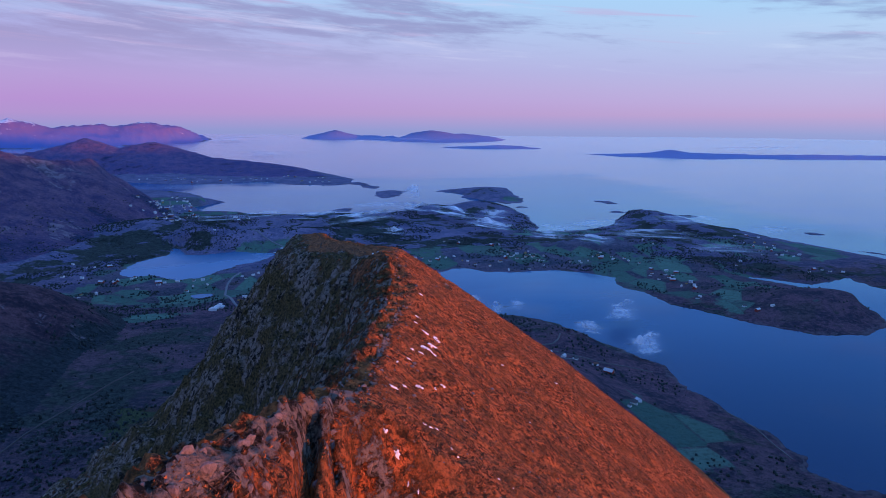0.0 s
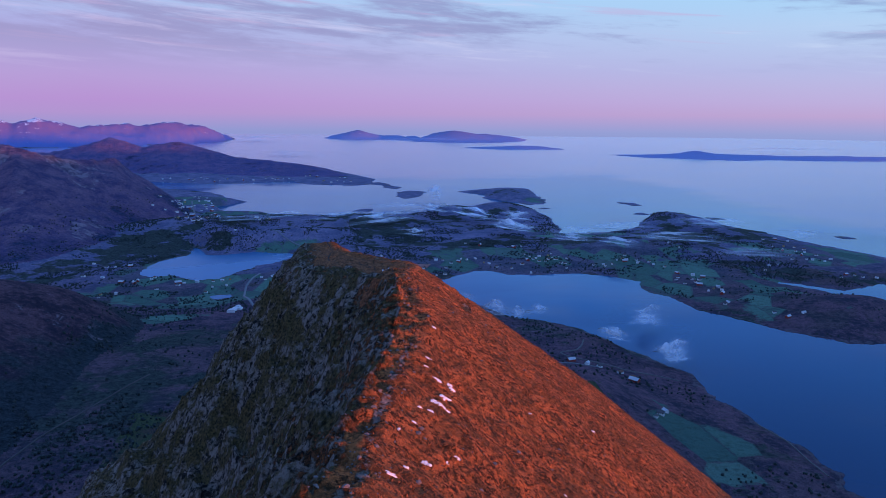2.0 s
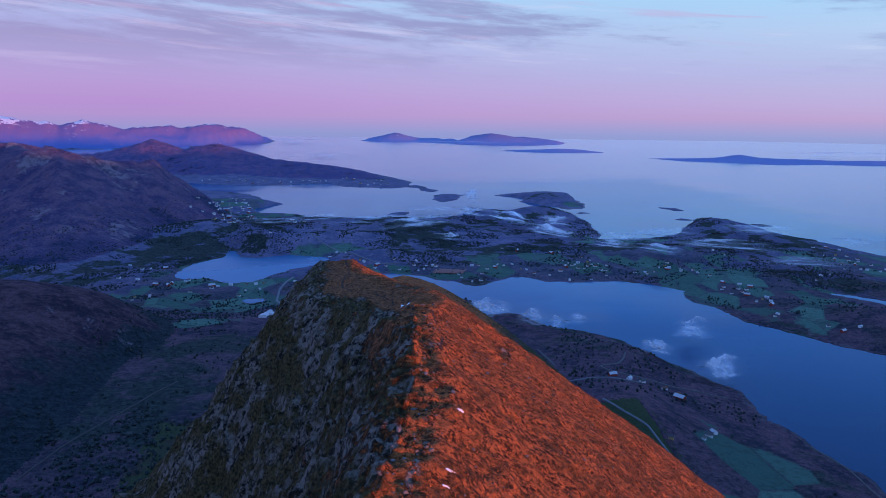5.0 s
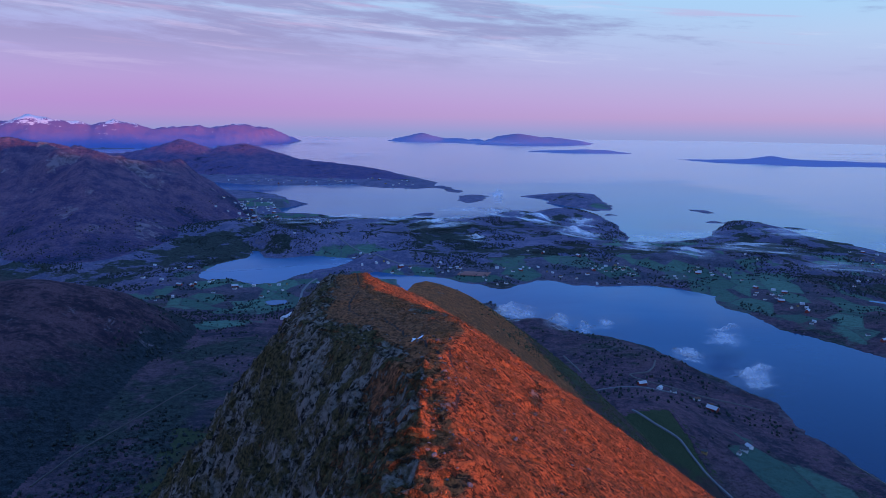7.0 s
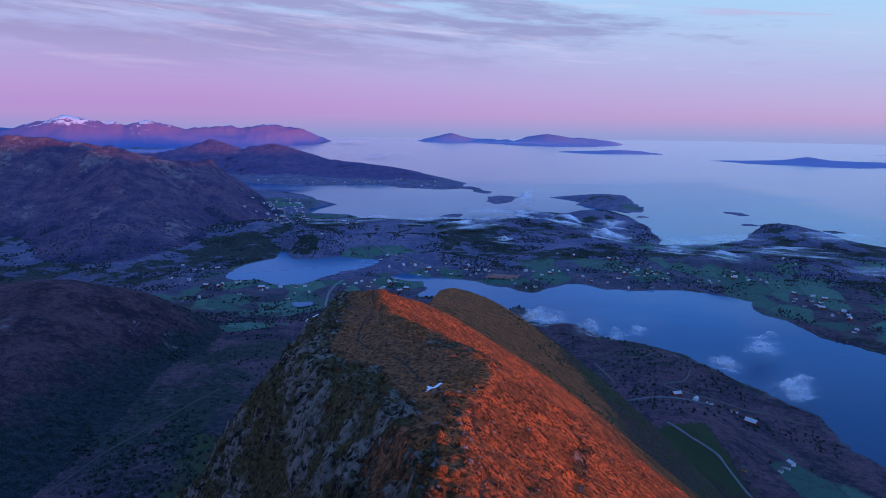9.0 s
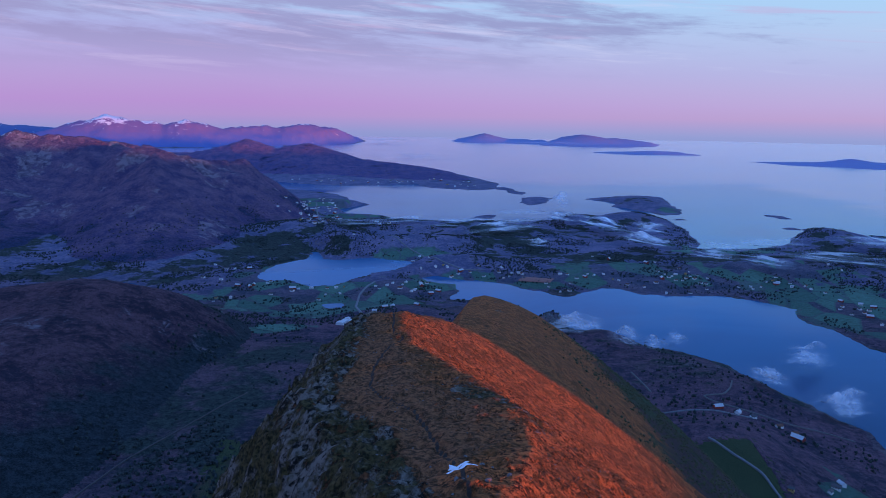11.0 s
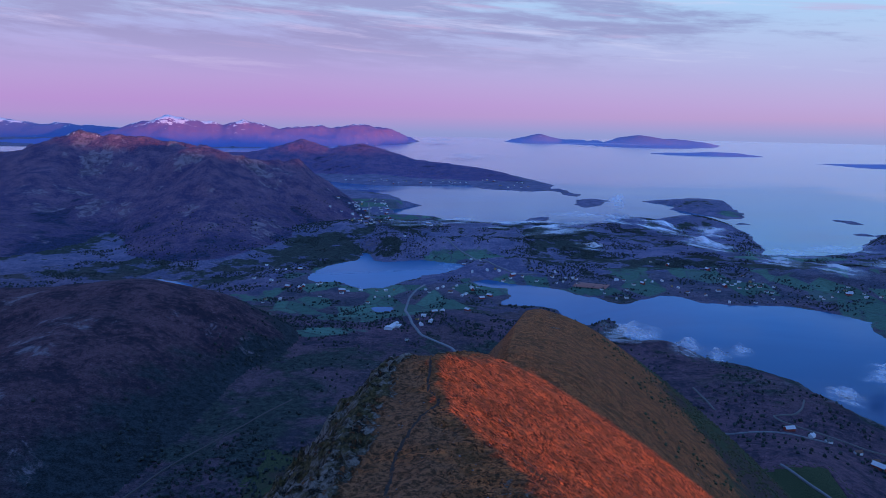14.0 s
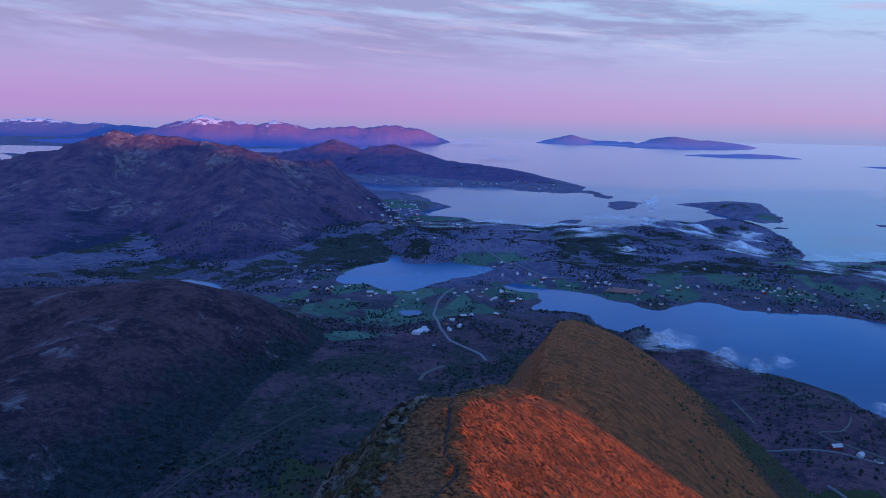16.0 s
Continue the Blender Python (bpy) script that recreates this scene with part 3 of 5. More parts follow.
# crests: (x, y, height, half width), profile power, roughness
HILLS = {
    "massif": [([(-1300, 1250, 34, 330), (-900, 1080, 34, 300), (-800, 1020, 38, 250), (-676, 1000, 56, 240), (-615, 1000, 76, 230), (-573, 1000, 88, 220), (-538, 1000, 97, 210), (-509, 1000, 88, 210), (-453, 1000, 93, 200), (-422, 1000, 86, 190), (-396, 985, 77, 180), (-340, 920, 76, 170), (-306, 868, 81, 150), (-262, 890, 73, 130), (-235, 960, 68, 80)], 0.85),
               ([(-302, 868, 82, 120), (-330, 860, 79, 110), (-359, 840, 65, 110), (-399, 815, 46, 110), (-435, 795, 32, 110), (-480, 780, 20, 110)], 0.75),
               ([(-306, 868, 80, 110), (-288, 790, 57, 110), (-258, 722, 35, 90), (-240, 640, 14, 80)], 0.8),
               ([(-538, 1000, 92, 200), (-515, 880, 58, 190), (-490, 760, 34, 170), (-450, 650, 20, 140)], 0.9),
               ([(-900, 1080, 34, 300), (-760, 800, 30, 260), (-640, 620, 26, 220)], 0.9)],
    "left_hill": [([(-420, 335, 22, 140), (-300, 355, 27, 140), (-233, 365, 30, 130), (-207, 368, 32.5, 115), (-179, 370, 38, 100), (-161, 372, 40, 88), (-150, 371, 38.5, 60), (-140, 368, 32, 46)], 1.7),
                  ([(-162, 370, 39, 78), (-158, 320, 34, 82), (-160, 260, 28, 100), (-180, 200, 24, 120), (-230, 60, 40, 160)], 1.6)],
    "headland": [([(-760, 1720, 36, 240), (-570, 1700, 38, 220), (-500, 1700, 40, 200), (-455, 1700, 62, 190), (-425, 1700, 71, 180), (-395, 1700, 62, 180), (-358, 1700, 50, 180), (-310, 1695, 60, 190), (-280, 1690, 66, 190), (-255, 1685, 56, 180), (-228, 1675, 36, 190), (-170, 1650, 26, 190), (-125, 1630, 28, 190), (-66, 1550, 25, 160), (30, 1450, 10, 120)], 0.9)],
    "snow_range": [([(-1900, 3050, 24, 300), (-1700, 3010, 30, 300), (-1560, 3000, 48, 300), (-1450, 3000, 74, 300), (-1375, 3000, 108, 300), (-1320, 3000, 122, 300), (-1230, 3020, 113, 290), (-1160, 3040, 106, 280), (-1105, 3060, 94, 280), (-1035, 3080, 118, 290), (-965, 3110, 98, 290), (-905, 3120, 74, 290), (-850, 3200, 78, 300), (-790, 3300, 83, 320), (-690, 3400, 76, 320), (-585, 3500, 91, 300), (-520, 3600, 78, 230), (-470, 3740, 54, 170), (-420, 3900, 26, 120), (-400, 4000, 6, 80)], 1.0),
                   ([(-1320, 3000, 110, 230), (-1250, 2850, 66, 200), (-1200, 2740, 30, 160)], 1.0), ([(-1035, 3080, 104, 220), (-960, 2960, 62, 190), (-900, 2880, 26, 140)], 1.0), ([(-790, 3300, 76, 210), (-700, 3230, 44, 160)], 1.0)],
    "blue_dome": [([(-1750, 2330, 40, 350), (-1560, 2310, 58, 300), (-1450, 2300, 83, 260), (-1380, 2290, 58, 250), (-1250, 2280, 26, 250)], 0.95)],
    "far_range": [([(-3300, 3500, 92, 330), (-3000, 3650, 100, 330), (-2850, 3720, 84, 330), (-2620, 3825, 92, 330), (-2480, 3850, 78, 330), (-2330, 3870, 80, 330), (-2150, 3900, 58, 330), (-1900, 3920, 46, 320), (-1750, 3950, 36, 300)], 0.95)],
    "isle_m": [([(100, 4200, 10, 160), (200, 4200, 26, 200), (272, 4200, 48, 210), (330, 4200, 30, 210), (420, 4200, 18, 200), (500, 4200, 20, 200), (570, 4180, 8, 160)], 1.0)],
    "isle_n": [([(640, 4000, 8, 260), (690, 4000, 28, 300), (735, 4000, 43, 330), (795, 4000, 54, 340), (840, 4000, 42, 330), (905, 4000, 33, 320), (970, 4000, 37, 300), (1020, 4000, 22, 280), (1150, 4000, 6, 200)], 1.0)],
    "isle_k": [([(1130, 2230, 8, 100), (1200, 2200, 15, 120), (1236, 2190, 22, 120), (1290, 2180, 13, 120), (1500, 2090, 8, 110), (1650, 2040, 11, 110), (1900, 2000, 8, 110)], 1.0)],
    "isle_l": [([(720, 2860, 8, 100), (830, 2850, 13, 110), (940, 2830, 9, 100)], 1.0)],
    # unseen hills, added to shade the lower ground; their heights set the shadow line
    "shade_hills": [([(2600, 640, 92, 420), (2150, 480, 70, 400), (1900, 380, 64, 400), (1500, 150, 92, 380), (1200, -60, 84, 360), (1020, -280, 88, 340), (930, -430, 98, 330), (870, -530, 114, 330), (820, -650, 118, 280), (795, -740, 104, 300), (745, -850, 92, 300), (680, -980, 92, 340), (300, -1300, 100, 400)], 1.0)],
    "south_ridge": [([(-12, -30, 104, 120), (-40, -120, 112, 150), (-100, -260, 120, 200), (-260, -500, 120, 260)], 1.0)],
}
LOW_HILLS = [(106, 262, 11, 26, 36), (-60, 672, 7, 38, 20), (-5, 690, 9, 60, 26), (60, 760, 10, 60, 40), (230, 860, 13, 45, 40), (165, 840, 11, 30, 26), (400, 760, 11, 60, 60), (330, 380, 10, 42, 30), (300, 600, 8, 60, 40), (-30, 800, 8, 90, 40), (-140, 1000, 8, 70, 60), (300, 1080, 7, 40, 60), (95, 410, 6, 20, 16), (76, 458, 6, 10, 7), (130, 340, 8, 30, 40), (-130, 760, 8, 60, 50), (-85, 690, 9, 30, 16), (-100, 556, 3, 10, 8), (20, 610, 8, 40, 26), (-20, 440, 5, 40, 30)]

# the ridge under the flight: along y, crest x and z, flat to the left and right of the crest
RIDGE_Y = [-80, -30, 0, 8, 13, 17, 20, 24, 27, 32, 38, 43.5, 49, 54, 60, 64.5, 76, 84, 90, 98, 104, 114, 121, 128, 135, 142, 150, 160, 175, 190, 205, 221, 240, 270, 300, 340, 420]
RIDGE_X = [-30, -12, -6, -4, -2, -0.6, 1.0, 2.2, 2.9, 4.2, 5.5, 6.7, 7.7, 8.1, 8.5, 8.3, 5.5, 5, 4, 3.6, 5, 7.5, 9, 10.5, 12, 12.8, 13, 13, 14.5, 15.8, 17.8, 20, 22, 26, 34, 40, 50]
RIDGE_Z = [100, 106, 110, 109.6, 108.7, 107.8, 107, 105.6, 104.9, 105, 104.6, 104.7, 105.2, 104.9, 104.2, 103.6, 102.4, 101.6, 101.0, 100.5, 98.4, 95.4, 91, 86.5, 83, 81.4, 81, 81, 78.8, 76.8, 75.2, 72, 62, 40, 18, 3, -30]
FLAT_Y = [0, 20, 27, 38, 44, 50, 55, 60, 66, 72, 76, 81, 86, 90, 98, 110, 130, 190, 340]
FLAT_L = [0.3, 0.5, 0.6, 0.8, 1.8, 0.8, 1.2, 2.5, 4.4, 5.2, 5.5, 5.0, 4.4, 4.0, 3.0, 1.6, 1.8, 2.6, 4.0]
FLAT_R = [0.4, 0.8, 0.8, 0.8, 1.6, 0.6, 0.4, 0.5, 2.8, 5.0, 4.6, 2.8, 1.2, 0.9, 0.8, 1.0, 3.0, 7.0, 6.0]


def smooth_knots(at, ys, vs):
    """Values along y through the knots, with the corners eased."""
    w = 2.0
    return (np.interp(at - w, ys, vs) + 2 * np.interp(at, ys, vs) + np.interp(at + w, ys, vs)) / 4


def ridge_shape(x, y):
    """Height of the ridge, and how far a place lies right of its crest."""
    warp = fbm(x * 0.2, y, 5.0, 4, 31) * 0.35
    cx = smooth_knots(y, RIDGE_Y, RIDGE_X) + warp
    cz = smooth_knots(y, RIDGE_Y, RIDGE_Z)
    fl, fr = smooth_knots(y, FLAT_Y, FLAT_L), smooth_knots(y, FLAT_Y, FLAT_R)
    dx = x - cx
    r, l = np.maximum(dx, 0), np.maximum(-dx, 0)
    ease = 8.0 * step01(98, 125, y)
    rr = np.where(ease > 0.01, 0.5 * (r - fr + np.sqrt((r - fr) ** 2 + ease**2)) - 0.5 * (np.sqrt(fr**2 + ease**2) - fr), np.maximum(r - fr, 0))
    right = 0.07 * np.minimum(r, fr) + 0.67 * rr + 0.0030 * np.minimum(rr, 80) ** 2
    ll = np.maximum(l - fl, 0)
    crag = fbm(x + 0.35 * y, y - 0.2 * x, 9.0, 5, 41, 0.55, True)
    steep = 1.34 + 0.22 * crag
    left = (0.20 - 0.28 * step01(98, 118, y) * step01(205, 165, y)) * np.minimum(l, fl) + steep * np.minimum(ll, 15) + 0.80 * np.maximum(ll - 15, 0) - 0.0016 * np.clip(ll - 15, 0, 140) ** 2
    return cz - np.where(dx > 0, right, left), dx, ll


def crest_height(x, y, line, power):
    best = np.full(x.shape, -60.0)
    for (ax, ay, ah, aw), (bx, by, bh, bw) in zip(line, line[1:]):
        ex, ey = bx - ax, by - ay
        t = np.clip(((x - ax) * ex + (y - ay) * ey) / (ex * ex + ey * ey), 0, 1)
        d = np.hypot(x - ax - t * ex, y - ay - t * ey)
        h, w = ah + t * (bh - ah), aw + t * (bw - aw)
        fall = 1 - np.minimum(d / w, 1) ** power if power > 1.4 else np.maximum(1 - d / w, 0) ** power    # domed, or drawn to an edge
        best = np.maximum(best, h * fall - 60.0 * (d > w))
    return best


def land(x, y):
    """Height, ground-cover masks and the landform that owns each place."""
    far = np.hypot(x, y)
    wob = fbm(x, y, 60, 5, 3) * 9 * np.clip(far / 900, 0.5, 2.5)
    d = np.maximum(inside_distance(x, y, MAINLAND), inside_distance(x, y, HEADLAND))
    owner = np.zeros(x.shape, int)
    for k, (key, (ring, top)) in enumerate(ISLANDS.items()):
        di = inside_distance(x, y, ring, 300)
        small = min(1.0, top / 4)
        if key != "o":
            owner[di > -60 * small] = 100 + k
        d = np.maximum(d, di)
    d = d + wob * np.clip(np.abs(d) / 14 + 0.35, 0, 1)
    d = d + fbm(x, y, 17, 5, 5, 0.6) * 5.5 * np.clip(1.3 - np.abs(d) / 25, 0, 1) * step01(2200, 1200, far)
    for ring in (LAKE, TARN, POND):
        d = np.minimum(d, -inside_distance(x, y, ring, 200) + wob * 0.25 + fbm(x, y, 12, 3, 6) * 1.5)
    z = np.where(d > 0, 0.25 + 4.5 * (1 - np.exp(-d / 45.0)) + fbm(x, y, 50, 5, 7) * 1.6 * np.clip((d - 4) / 70, 0, 1), np.maximum(d * 0.12, -4))
    for hx, hy, hh, wx, wy in LOW_HILLS:
        z = z + np.where(d > 0, 1, 0) * np.clip(d / 12, 0, 1) * hh * np.exp(-((x - hx) / wx) ** 2 - ((y - hy) / wy) ** 2)
    z = z + np.where((y < 520) & (d > 0), np.clip(d / 60, 0, 1) * 8 * np.exp(-((x + 60) / 90) ** 2) * step01(520, 250, y), 0)
    rough = fbm(x, y, 90, 6, 11, 0.55, True)
    shore = np.clip(d / 40 + 0.1, 0, 1)
    for k, (key, lines) in enumerate(HILLS.items()):
        h = np.full(x.shape, -60.0)
        for line, power in lines:
            h = np.maximum(h, crest_height(x, y, line, power))
        h = np.where(h > 0, h + (rough - 0.35) * np.clip(h / 30, 0, 1) * (3 if key.startswith("isle") else 5 if key == "massif" else 3 if key == "left_hill" else 7 if key == "headland" else 7), h)
        if key in ("snow_range", "far_range", "massif"):
            h = np.where(h > 0, h + (fbm(x, y, 230 if key == "massif" else 340, 5, 13 + k, 0.55, True) - 0.3) * np.clip(h / 50, 0, 1) * (11 if key == "massif" else 24), h)
        if key in ("massif", "headland"):
            h = np.where(h > 0, h + (fbm(x + 0.4 * y, y, 34, 4, 19, 0.6, True) - 0.3) * step01(14, 45, h) * (3.5 if key == "massif" else 3.0), h)
        h = np.where(h > 0, h * shore, h)
        up = h > z
        owner[up & (h > 6) & (owner < 100)] = k + 1
        t = np.clip((h - z + 6) / 12, 0, 1)
        z = np.where(d > -2, z * (1 - t) + h * t + 3 * t * (1 - t), z)
    hr, dx, ll = ridge_shape(x, y)
    on = hr > z
    owner[on & (owner < 100)] = 50
    t = np.clip((hr - z + 5) / 10, 0, 1)
    z = z * (1 - t) + hr * t + 2.5 * t * (1 - t)
    return z, d, owner, dx


def mesh_from(name, verts, faces, mat, layers=None, smooth=True):
    me = bpy.data.meshes.new(name)
    me.vertices.add(len(verts))
    me.vertices.foreach_set("co", np.ascontiguousarray(verts, dtype=np.float32).ravel())
    faces = np.ascontiguousarray(faces, dtype=np.int32)
    k = faces.shape[1]
    me.loops.add(faces.size)
    me.loops.foreach_set("vertex_index", faces.ravel())
    me.polygons.add(len(faces))
    me.polygons.foreach_set("loop_start", np.arange(0, faces.size, k, dtype=np.int32))
    me.polygons.foreach_set("loop_total", np.full(len(faces), k, dtype=np.int32))
    me.polygons.foreach_set("use_smooth", np.full(len(faces), smooth))
    me.update(calc_edges=True)
    for key, values in (layers or {}).items():
        me.attributes.new(key, "FLOAT", "POINT").data.foreach_set("value", np.ascontiguousarray(values, dtype=np.float32))
    me.materials.append(mat)
    return new(name, me)


def pick_mesh(name, verts, quads, mat, layers, smooth=True):
    """A mesh of some of a sheet's quads, with its own vertices only."""
    used, flat = np.unique(quads, return_inverse=True)
    return mesh_from(name, verts[used], flat.reshape(quads.shape), mat, {k: v[used] for k, v in layers.items()}, smooth)


def quads_of(rows, cols, closed=False):
    i, j = np.meshgrid(np.arange(rows - 1), np.arange(cols if closed else cols - 1), indexing="ij")
    k = (j + 1) % cols
    return np.stack([i * cols + j, i * cols + k, (i + 1) * cols + k, (i + 1) * cols + j], -1).reshape(-1, 4)[:, ::-1]


# ---- the ground sheet, out to the horizon ----
CX, CY = 5.0, 20.0
ang = np.radians(np.concatenate([np.arange(-62, 62, 0.14), np.arange(62, 298, 2.0)]))
rad = [12.0]
while rad[-1] < 4900:
    r = rad[-1]
    rad.append(r * (1.012 if r < 110 else 1.0058 if r < 1400 else 1.009 if r < 2400 else 1.014))
rad = np.array(rad)
R, A = np.meshgrid(rad, ang, indexing="ij")
GX, GY = (CX + R * np.sin(A)).ravel(), (CY + R * np.cos(A)).ravel()
GZ, GD, OWN, GDX = land(GX, GY)
DENSE = (-62.0, 112.0, -60.0, 262.0)     # the stretch that has a finer sheet of its own
inner = (GX > DENSE[0] + 3) & (GX < DENSE[1] - 3) & (GY > DENSE[2] + 3) & (GY < DENSE[3] - 3)
PASTURES = ((-70, 500, 75, 55), (-60, 470, 40, 40), (0, 530, 40, 30), (120, 560, 150, 26), (200, 570, 120, 50), (280, 480, 60, 70), (290, 390, 26, 45), (420, 560, 60, 60), (270, 695, 60, 30), (-150, 1010, 40, 60), (130, 225, 26, 30), (-120, 560, 26, 40), (-10, 640, 40, 24), (-95, 410, 34, 12), (-70, 890, 60, 30), (320, 1000, 20, 20))


def farmland(x, y):
    """How much of a place is kept as pasture."""
    f = np.zeros(x.shape)
    for fx, fy, wx, wy in PASTURES:
        f = np.maximum(f, np.exp(-((x - fx) / wx) ** 2 - ((y - fy) / wy) ** 2))
    return f


farm = farmland(GX, GY)
lum = fbm(GX, GY, 70, 5, 23)
wood_haze = np.clip(0.42 + 0.5 * lum + 0.2 * np.exp(-((GX + 60) / 80) ** 2 - ((GY - 330) / 130) ** 2) - 0.25 * step01(700, 1000, GY) - 0.5 * farm + 0.35 * np.exp(-((GX - 20) / 60) ** 2 - ((GY - 300) / 60) ** 2), 0, 1)
wood_haze = np.where(OWN == 2, np.clip(0.80 - (GZ - 12) / 26 + 0.5 * lum, 0, 1), wood_haze)
wood_haze = np.where(OWN == 50, np.clip(0.36 + 0.95 * lum, 0, 1), wood_haze)
# darker blue foot of the massif: haze and shade put into its cover
wood_haze = np.where(OWN == 1, np.clip(0.52 - (GZ - 8) / 50 + 0.6 * lum, 0, 1), wood_haze)
slope = np.abs(np.gradient(GZ.reshape(R.shape), axis=0).ravel() / np.maximum(np.gradient(R, axis=0).ravel(), 0.01))
rock = np.clip(step01(0.35, 0.9, slope) * 0.5 + 0.5 * step01(0.0, 0.6, fbm(GX, GY, 40, 5, 29)) * (GZ > 8), 0, 1)
rock = np.where(OWN == 1, np.clip(rock + 0.25 * step01(-0.1, 0.4, fbm(GX, GY, 22, 4, 37)), 0, 1), rock)
rock = np.where((GD > 0) & (GD < 2.5) & (GZ < 2), 0.6, rock)
snow = np.zeros(GX.shape)
snow = np.where(OWN == 4, step01(58, 118, GZ) * 0.80, snow)
snow = np.where(OWN == 6, step01(50, 95, GZ) * 0.85, snow)
snow = np.where(OWN == 1, step01(74, 92, GZ) * 0.40, snow)
# falls off with y, so farther ground takes the hazed heath colour
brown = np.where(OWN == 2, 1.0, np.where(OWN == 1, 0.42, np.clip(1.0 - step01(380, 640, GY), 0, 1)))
LAYERS = {"brown": brown, "farm": farm, "wood_haze": wood_haze, "rock": rock, "snow": snow}
GV = np.stack([GX, GY, np.where(inner, GZ - 4.0, GZ)], -1)
Q = quads_of(len(rad), len(ang), True)
Q = Q[(GZ[Q].max(1) > -1.0)]
qo = OWN[Q[:, 0]].copy()
qo[(qo == 50) | (qo == 11) | (qo == 12)] = 0
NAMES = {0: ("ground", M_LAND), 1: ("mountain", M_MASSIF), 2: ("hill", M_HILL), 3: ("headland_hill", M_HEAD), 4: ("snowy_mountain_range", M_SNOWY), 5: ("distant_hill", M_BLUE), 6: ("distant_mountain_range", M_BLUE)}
TEXT = {
    1: ("dark heath-covered mountain with bare rock and snow flecks", "mountain"), 2: ("rounded hill with brown heath above dark birch woods", "hill"),
    3: ("steep two-humped headland hill above a scattered village", "hill"), 4: ("distant mountain range with sunlit snow on its peaks", "mountain"),
    5: ("distant blue dome-shaped hill in haze", "hill"), 6: ("far blue mountain range with snowfields", "mountain")}
for o in np.unique(qo):
    part_q = Q[qo == o]
    if o >= 100:
        key = list(ISLANDS)[o - 100]
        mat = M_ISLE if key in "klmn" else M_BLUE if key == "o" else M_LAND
        big = ISLANDS[key][1] >= 3
        ob = pick_mesh("island" if key != "o" else "far_shore", GV, part_q, mat, LAYERS)
        if key == "o":
            tagged(ob, kind="structure")
        elif key in "mn":
            tagged(ob, "distant hilly island, violet in the dusk haze", "island")
        elif key in "kl":
            tagged(ob, "long low blue island lying in the open sea", "island")
        else:
            tagged(ob, "low rocky heath island off the shore" if big else "small bare skerry breaking the calm water", "island" if big else "skerry")
        continue
    if o in (7, 8, 9, 10):
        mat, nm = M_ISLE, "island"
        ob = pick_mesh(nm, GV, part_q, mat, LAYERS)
        tagged(ob, "distant hilly island, violet in the dusk haze", "island")
        continue
    nm, mat = NAMES[o]
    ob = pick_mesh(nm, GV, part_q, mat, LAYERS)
    if o == 0:
        tagged(ob, kind="structure")
    else:
        tagged(ob, *TEXT[o])

# ---- the ridge, finely shaped ----
def spaced(knots):
    out = [knots[0][0]]
    for (a, sa), (b, sb) in zip(knots, knots[1:]):
        while out[-1] < b - 1e-6:
            t = (out[-1] - a) / (b - a)
            out.append(out[-1] + sa + t * (sb - sa))
        out[-1] = b
    return np.array(out)


xs = spaced([(-62, 2.2), (-20, 0.5), (-8, 0.2), (-3, 0.15), (14, 0.15), (22, 0.3), (40, 0.8), (112, 2.2)])
ys = spaced([(-60, 2.5), (-4, 0.5), (4, 0.16), (60, 0.17), (105, 0.25), (150, 0.6), (230, 0.9), (262, 1.6)])
X, Y = np.meshgrid(xs, ys)
RX, RY = X.ravel(), Y.ravel()
RZ, _, _, RDX = land(RX, RY)
near = step01(-6, 3, RZ - 78)
_, _, RL = ridge_shape(RX, RY)
cliff = step01(0.2, 2.0, RL) * step01(40, 18, RL) * step01(140, 100, RY)
lawn = np.interp(RY, [56, 60, 66, 72, 76, 81, 86, 90, 98, 110], [0.2, 0.3, 1.0, 2.2, 2.8, 2.6, 2.2, 1.4, 1.0, 0.6])
stony = step01(0.0, 1.3, -RDX - lawn + 0.7 * fbm(RX, RY, 2.2, 4, 59)) * step01(56, 60, RY) * step01(135, 105, RY)
cliff = np.maximum(cliff, np.maximum(stony * 0.8, 0.9 * step01(0.0, 0.5, -RDX) * step01(62, 54, RY) * step01(19, 23, RY)))
front = step01(22.5, 19.5, RY) * step01(4.6, 3.0, RDX) * step01(-1.6, -0.3, RDX)    # steep bare face of the rib nearest the start
crag = fbm(RX * 1.3 + 0.3 * RY, RY + 0.4 * RX, 3.4, 5, 51, 0.55, True)
blocks = fbm(RX, RY * 1.6, 0.9, 4, 57, 0.55, True)
tuss = fbm(RX, RY, 0.55, 3, 61)
slabs = fbm(RX * 1.2, RY * 0.5, 0.8, 4, 53, 0.5, True)
RZ = RZ + near * (fbm(RX, RY, 6, 4, 63) * 0.25 * step01(-1.0, 2.0, RDX) + tuss * 0.17 + fbm(RX, RY, 1.7, 3, 67) * 0.16) + cliff * near * (crag * 1.5 * step01(0, 2, RL) + crag * 0.3 + blocks * 0.5) + front * (slabs * 0.28 + blocks * 0.22)
south = step01(20.0, 17.5, RY)
RZ -= south * 2.7 * np.exp(-((RDX - 3.5 - 0.12 * (17 - RY)) / 1.8) ** 2)               # hollow under the rib
sway = 0.15 * fbm(RX * 0, RY, 2.0, 3, 55)
for gx_, lean, gw, gd in ((0.44, 0.07, 0.20, 1.5), (1.95, -0.10, 0.40, 1.9), (1.05, 0.05, 0.10, 0.7)):       # dark clefts running down the face
    RZ -= np.exp(-((RX - gx_ - lean * (RY - 18.3) - sway) / gw) ** 2) * step01(18.9, 17.8, RY) * step01(-6, 6, RY) * gd
edge = np.exp(-(RDX / 0.9) ** 2) * step01(66, 60, RY)
